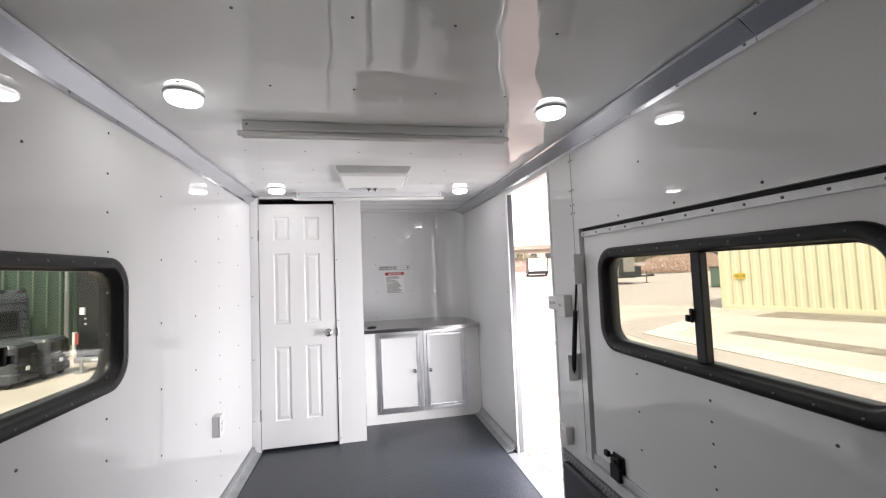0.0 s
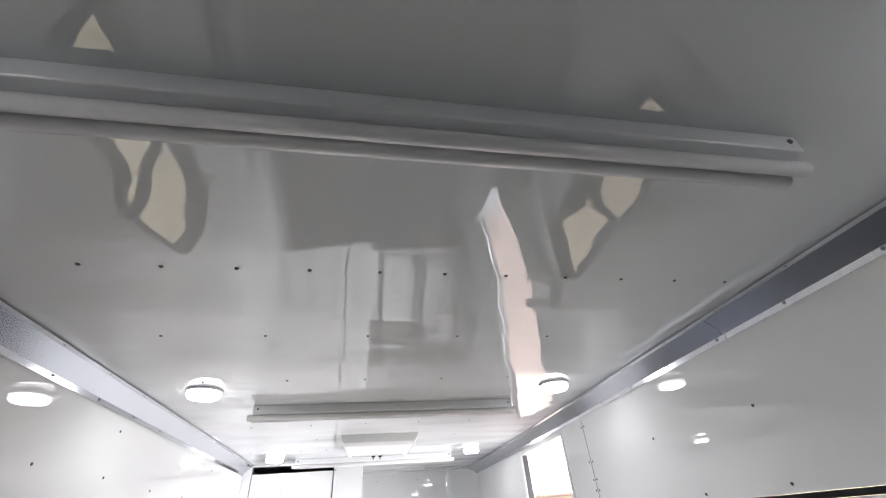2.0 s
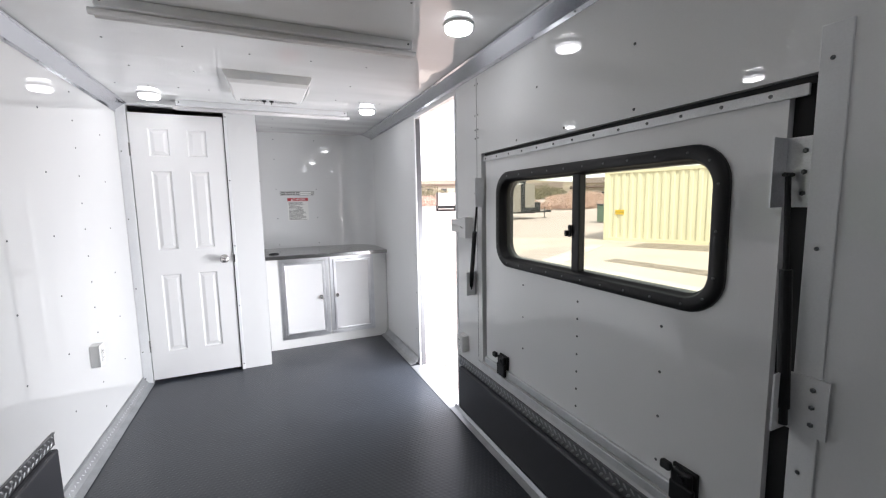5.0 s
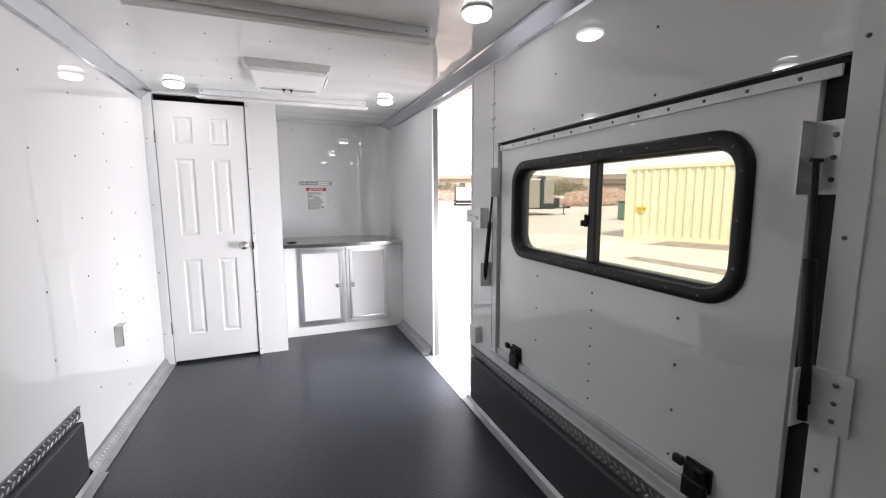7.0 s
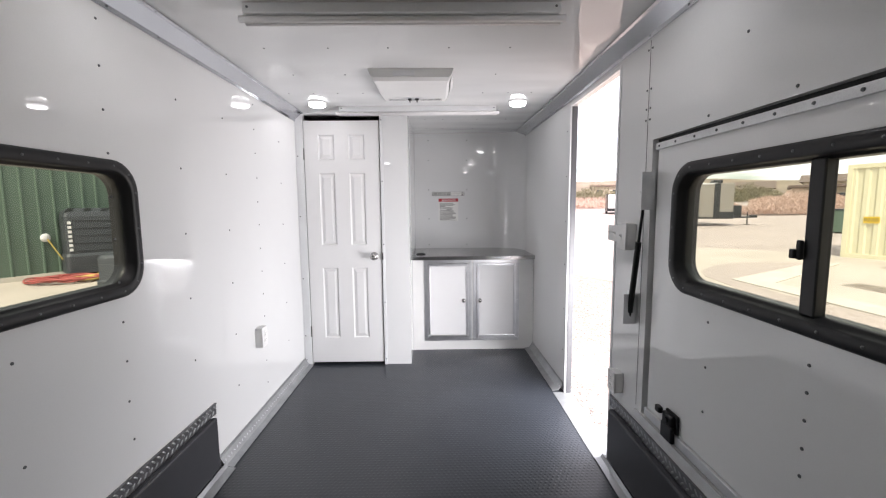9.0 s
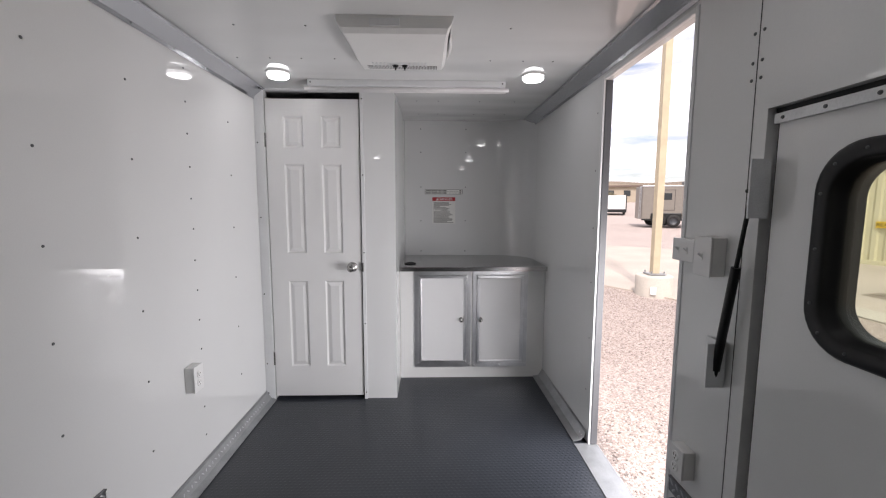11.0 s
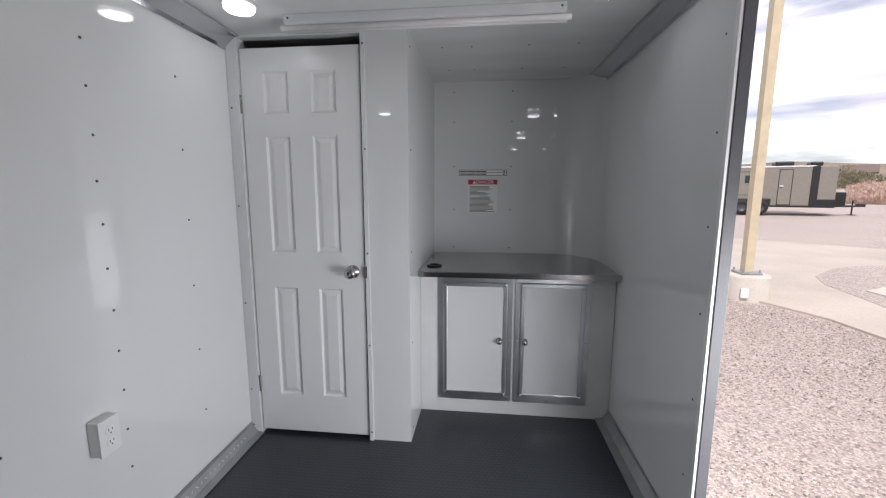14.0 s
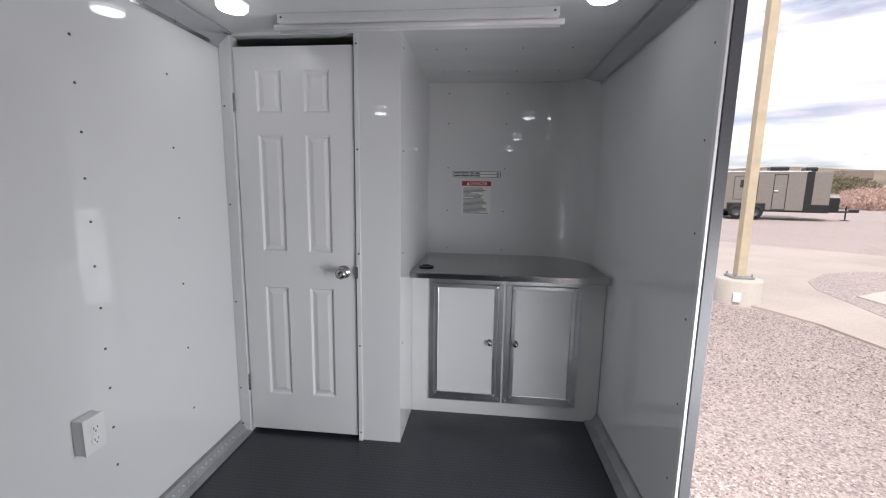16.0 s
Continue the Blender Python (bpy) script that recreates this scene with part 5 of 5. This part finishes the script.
def cooler(w, d, h, big):
    g = thing("evaporative_cooler", "dark grey moulded plastic evaporative cooler on castors", "cooler", "coolers")
    bm = bmesh.new()
    secs = [(0.10, 0.0), (h * 0.30, 0.0), (h * 0.34, 0.03), (h * 0.88, 0.03), (h * 0.95, 0.06), (h, 0.20)]
    loops(bm, [[(x, y, z) for x, y in round_rect(-w / 2 + i, w / 2 - i, i, d - i, 0.10, 4)] for z, i in secs], False)
    for zlim in (secs[0][0], secs[-1][0]):
        bm.faces.new([v for v in bm.verts if abs(v.co.z - zlim) < 1e-5])
    bmesh.ops.recalc_face_normals(bm, faces=bm.faces[:])
    part("housing", bm, DARK, g)
    for i in range(5 if big else 1):
        bm = bmesh.new()
        ww = w / (5 if big else 1)
        x0 = -w / 2 + (i + 0.5) * ww
        if big:
            v = [bm.verts.new(p) for p in ((x0 - 0.10, 0.055, h * 0.955), (x0 + 0.04, 0.055, h * 0.955), (x0 + 0.12, 0.20, h + 0.006), (x0 + 0.0, 0.20, h + 0.006), (x0 - 0.10, 0.10, h * 0.93), (x0 + 0.04, 0.10, h * 0.93), (x0 + 0.12, 0.22, h * 0.95), (x0 + 0.0, 0.22, h * 0.95))]
            for f in ((0, 1, 2, 3), (7, 6, 5, 4), (0, 4, 5, 1), (1, 5, 6, 2), (2, 6, 7, 3), (3, 7, 4, 0)):
                bm.faces.new([v[q] for q in f])
        else:
            soft_box(bm, x0 - ww * 0.36, x0 + ww * 0.36, 0.012, 0.06, h * 0.52, h * 0.88, 0.012)
            soft_box(bm, x0 - ww * 0.28, x0 + ww * 0.28, -0.02, 0.05, h * 0.36, h * 0.43, 0.015)
            soft_box(bm, x0 - ww * 0.34, x0 + ww * 0.34, -0.035, 0.03, h * 0.15, h * 0.28, 0.025)
        part("vent_notch" if big else "moulding", bm, DARKER, g)
    bm = bmesh.new()
    soft_box(bm, w * 0.1, w * 0.35, -0.02, 0.05, h * 0.45, h * 0.7, 0.02)
    part("handle_recess", bm, DARKER, g)
    for i in range(7 if big else 1):
        bm = bmesh.new()
        if big:
            soft_box(bm, -w * 0.445, -w * 0.405, 0.008, 0.05, h * (0.38 + 0.065 * i), h * (0.38 + 0.065 * i) + 0.07, 0.001)
        else:
            soft_box(bm, -w * 0.20, -w * 0.06, -0.056, -0.045, h * 0.36, h * 0.45, 0.001)
        part("label_bar", bm, WHITE, g, "white label bar")
    for i in range(5 if big else 3):
        bm = bmesh.new()
        z = h * (0.38 + 0.11 * i)
        soft_box(bm, -w * 0.38, w * 0.46, 0.010, 0.05, z, z + 0.022, 0.006)
        part("moulded_rib", bm, DARK, g)
    for sx in (-1, 1):
        for y in (0.15, d - 0.15):
            bm = bmesh.new()
            cyl(bm, (sx * w * 0.35 - 0.03, y, 0.06), (sx * w * 0.35 + 0.03, y, 0.06), 0.06, 14)
            part("castor", bm, TYRE, g)
    return g
c = cooler(1.75, 0.9, 1.78, True)
c.matrix_basis = pose(-8.20, 11.45, -0.40, 0, 0, 50)
for x, y, rz in ((-5.66, 9.98, 94), (-5.73, 9.25, 94)):
    c = cooler(0.70, 0.75, 0.82, False)
    c.matrix_basis = pose(x, y, -0.40, 0, 0, rz)

def black_trailer():
    g = thing("black_trailer", "black enclosed trailer with a low skirt and red tail lamp", "trailer")
    g.matrix_basis = pose(-5.86, 10.20, -0.40, 0, 0, -8)
    bm = bmesh.new()
    soft_box(bm, 0.35, 2.5, 0, 5.0, 0.30, 2.9, 0.04)
    part("body", bm, DARKER, g)
    bm = bmesh.new()
    soft_box(bm, 0.33, 2.52, -0.03, 5.0, 0.20, 0.31, 0.01)
    part("lower_rail", bm, ALU_DULL, g, "grey metal skirt")
    bm = bmesh.new()
    soft_box(bm, 0.29, 0.345, -0.02, 0.08, 0.36, 0.84, 0.01)
    part("corner_cap", bm, WHITE, g, "pale corner cap")
    bm = bmesh.new()
    soft_box(bm, 0.355, 0.415, -0.03, 0.01, 0.58, 0.82, 0.01)
    part("tail_lamp", bm, HOSE_RED, g, "red tail lamp")
    for x0, x1, z0, z1 in ((0.45, 0.55, 1.20, 1.35), (0.55, 0.575, 1.10, 1.13), (0.55, 0.575, 0.99, 1.02), (0.70, 1.10, 0.235, 0.275)):
        bm = bmesh.new()
        box(bm, x0, x1, -0.036, -0.001 if z0 > 0.5 else -0.031, z0, z1)
        part("marker", bm, WHITE, g, "white marking")
    bm = bmesh.new()
    cyl(bm, (0.55, -0.10, 0.02), (0.55, -0.10, 0.26), 0.03, 10)
    soft_box(bm, 0.46, 0.64, -0.18, -0.02, 0.0, 0.03, 0.005)
    part("jack", bm, ALU_DULL, g)
    for x in (0.5, 2.35):
        bm = bmesh.new()
        lathe(bm, [(0, -0.11), (0.33, -0.11), (0.36, -0.06), (0.36, 0.06), (0.33, 0.11), (0, 0.11)], pose(x, 2.5, 0.36, 0, 90, 0), 20)
        part("wheel", bm, TYRE, g)
black_trailer()

def coil(name, label, cx, cy, n, r, mat, thick):
    c = bpy.data.curves.new(name, "CURVE")
    c.dimensions, c.bevel_depth, c.bevel_resolution = "3D", thick, 2
    sp = c.splines.new("NURBS")
    k = n * 10
    sp.points.add(k - 1)
    for i in range(k):
        a = 2 * math.pi * i / 10
        rr = r * (0.25 + 0.75 * random.random())
        dx = 0.9 * r * noise.noise(Vector((i * 0.11, cx, 0)))
        dy = 0.9 * r * noise.noise(Vector((0, i * 0.11, cy)))
        sp.points[i].co = (cx + dx + rr * 1.3 * math.cos(a), cy + dy + rr * math.sin(a), -0.38 + thick + 0.10 * random.random(), 1)
    sp.use_endpoint_u = True
    o = new(name, c)
    o.data.materials.append(mat)
    return tagged(o, label, "hose")
coil("hose", "tangled red air hose on the concrete", -8.35, 10.25, 13, 0.62, HOSE_RED, 0.018)
coil("cable", "black cable looped on the concrete", -4.25, 8.55, 1, 0.42, BLACK, 0.014)
coil("cord", "coiled yellow cord on the concrete", -7.75, 10.55, 9, 0.42, HOSE_YELLOW, 0.014)

def dumpster():
    g = thing("waste_bin", "dark green metal waste bin in the yard", "bin")
    g.matrix_basis = pose(18.7, 18.8, gz(18.7, 18.8), 0, 0, -60)
    bm = bmesh.new()
    soft_box(bm, 0, 1.0, 0, 0.9, 0.05, 1.05, 0.03)
    part("body", bm, GREEN, g)
    bm = bmesh.new()
    soft_box(bm, -0.03, 1.03, -0.03, 0.93, 1.05, 1.12, 0.02)
    part("lid", bm, DARK, g)
dumpster()

# ---- under the trailer ----
ch = thing("trailer_chassis", "dark steel chassis with tandem wheels under the trailer", "chassis")
for x in (XL + 0.15, XR - 0.25):
    bm = bmesh.new()
    box(bm, x, x + 0.1, YB + 0.05, YF, -0.22, -0.101)
    part("beam", bm, DARKER, ch)
for y in (1.0, 1.85):
    bm = bmesh.new()
    cyl(bm, (XL - 0.1, y, -0.12 + 0.0), (XR + 0.1, y, -0.12), 0.04, 10)
    part("axle", bm, DARKER, ch)
    for x in (XL - 0.18, XR + 0.18):
        bm = bmesh.new()
        lathe(bm, [(0, -0.1), (0.27, -0.1), (0.31, -0.06), (0.31, 0.06), (0.27, 0.1), (0, 0.1)], pose(x, y, -0.11, 0, 90, 0), 24)
        part("wheel", bm, TYRE, ch)
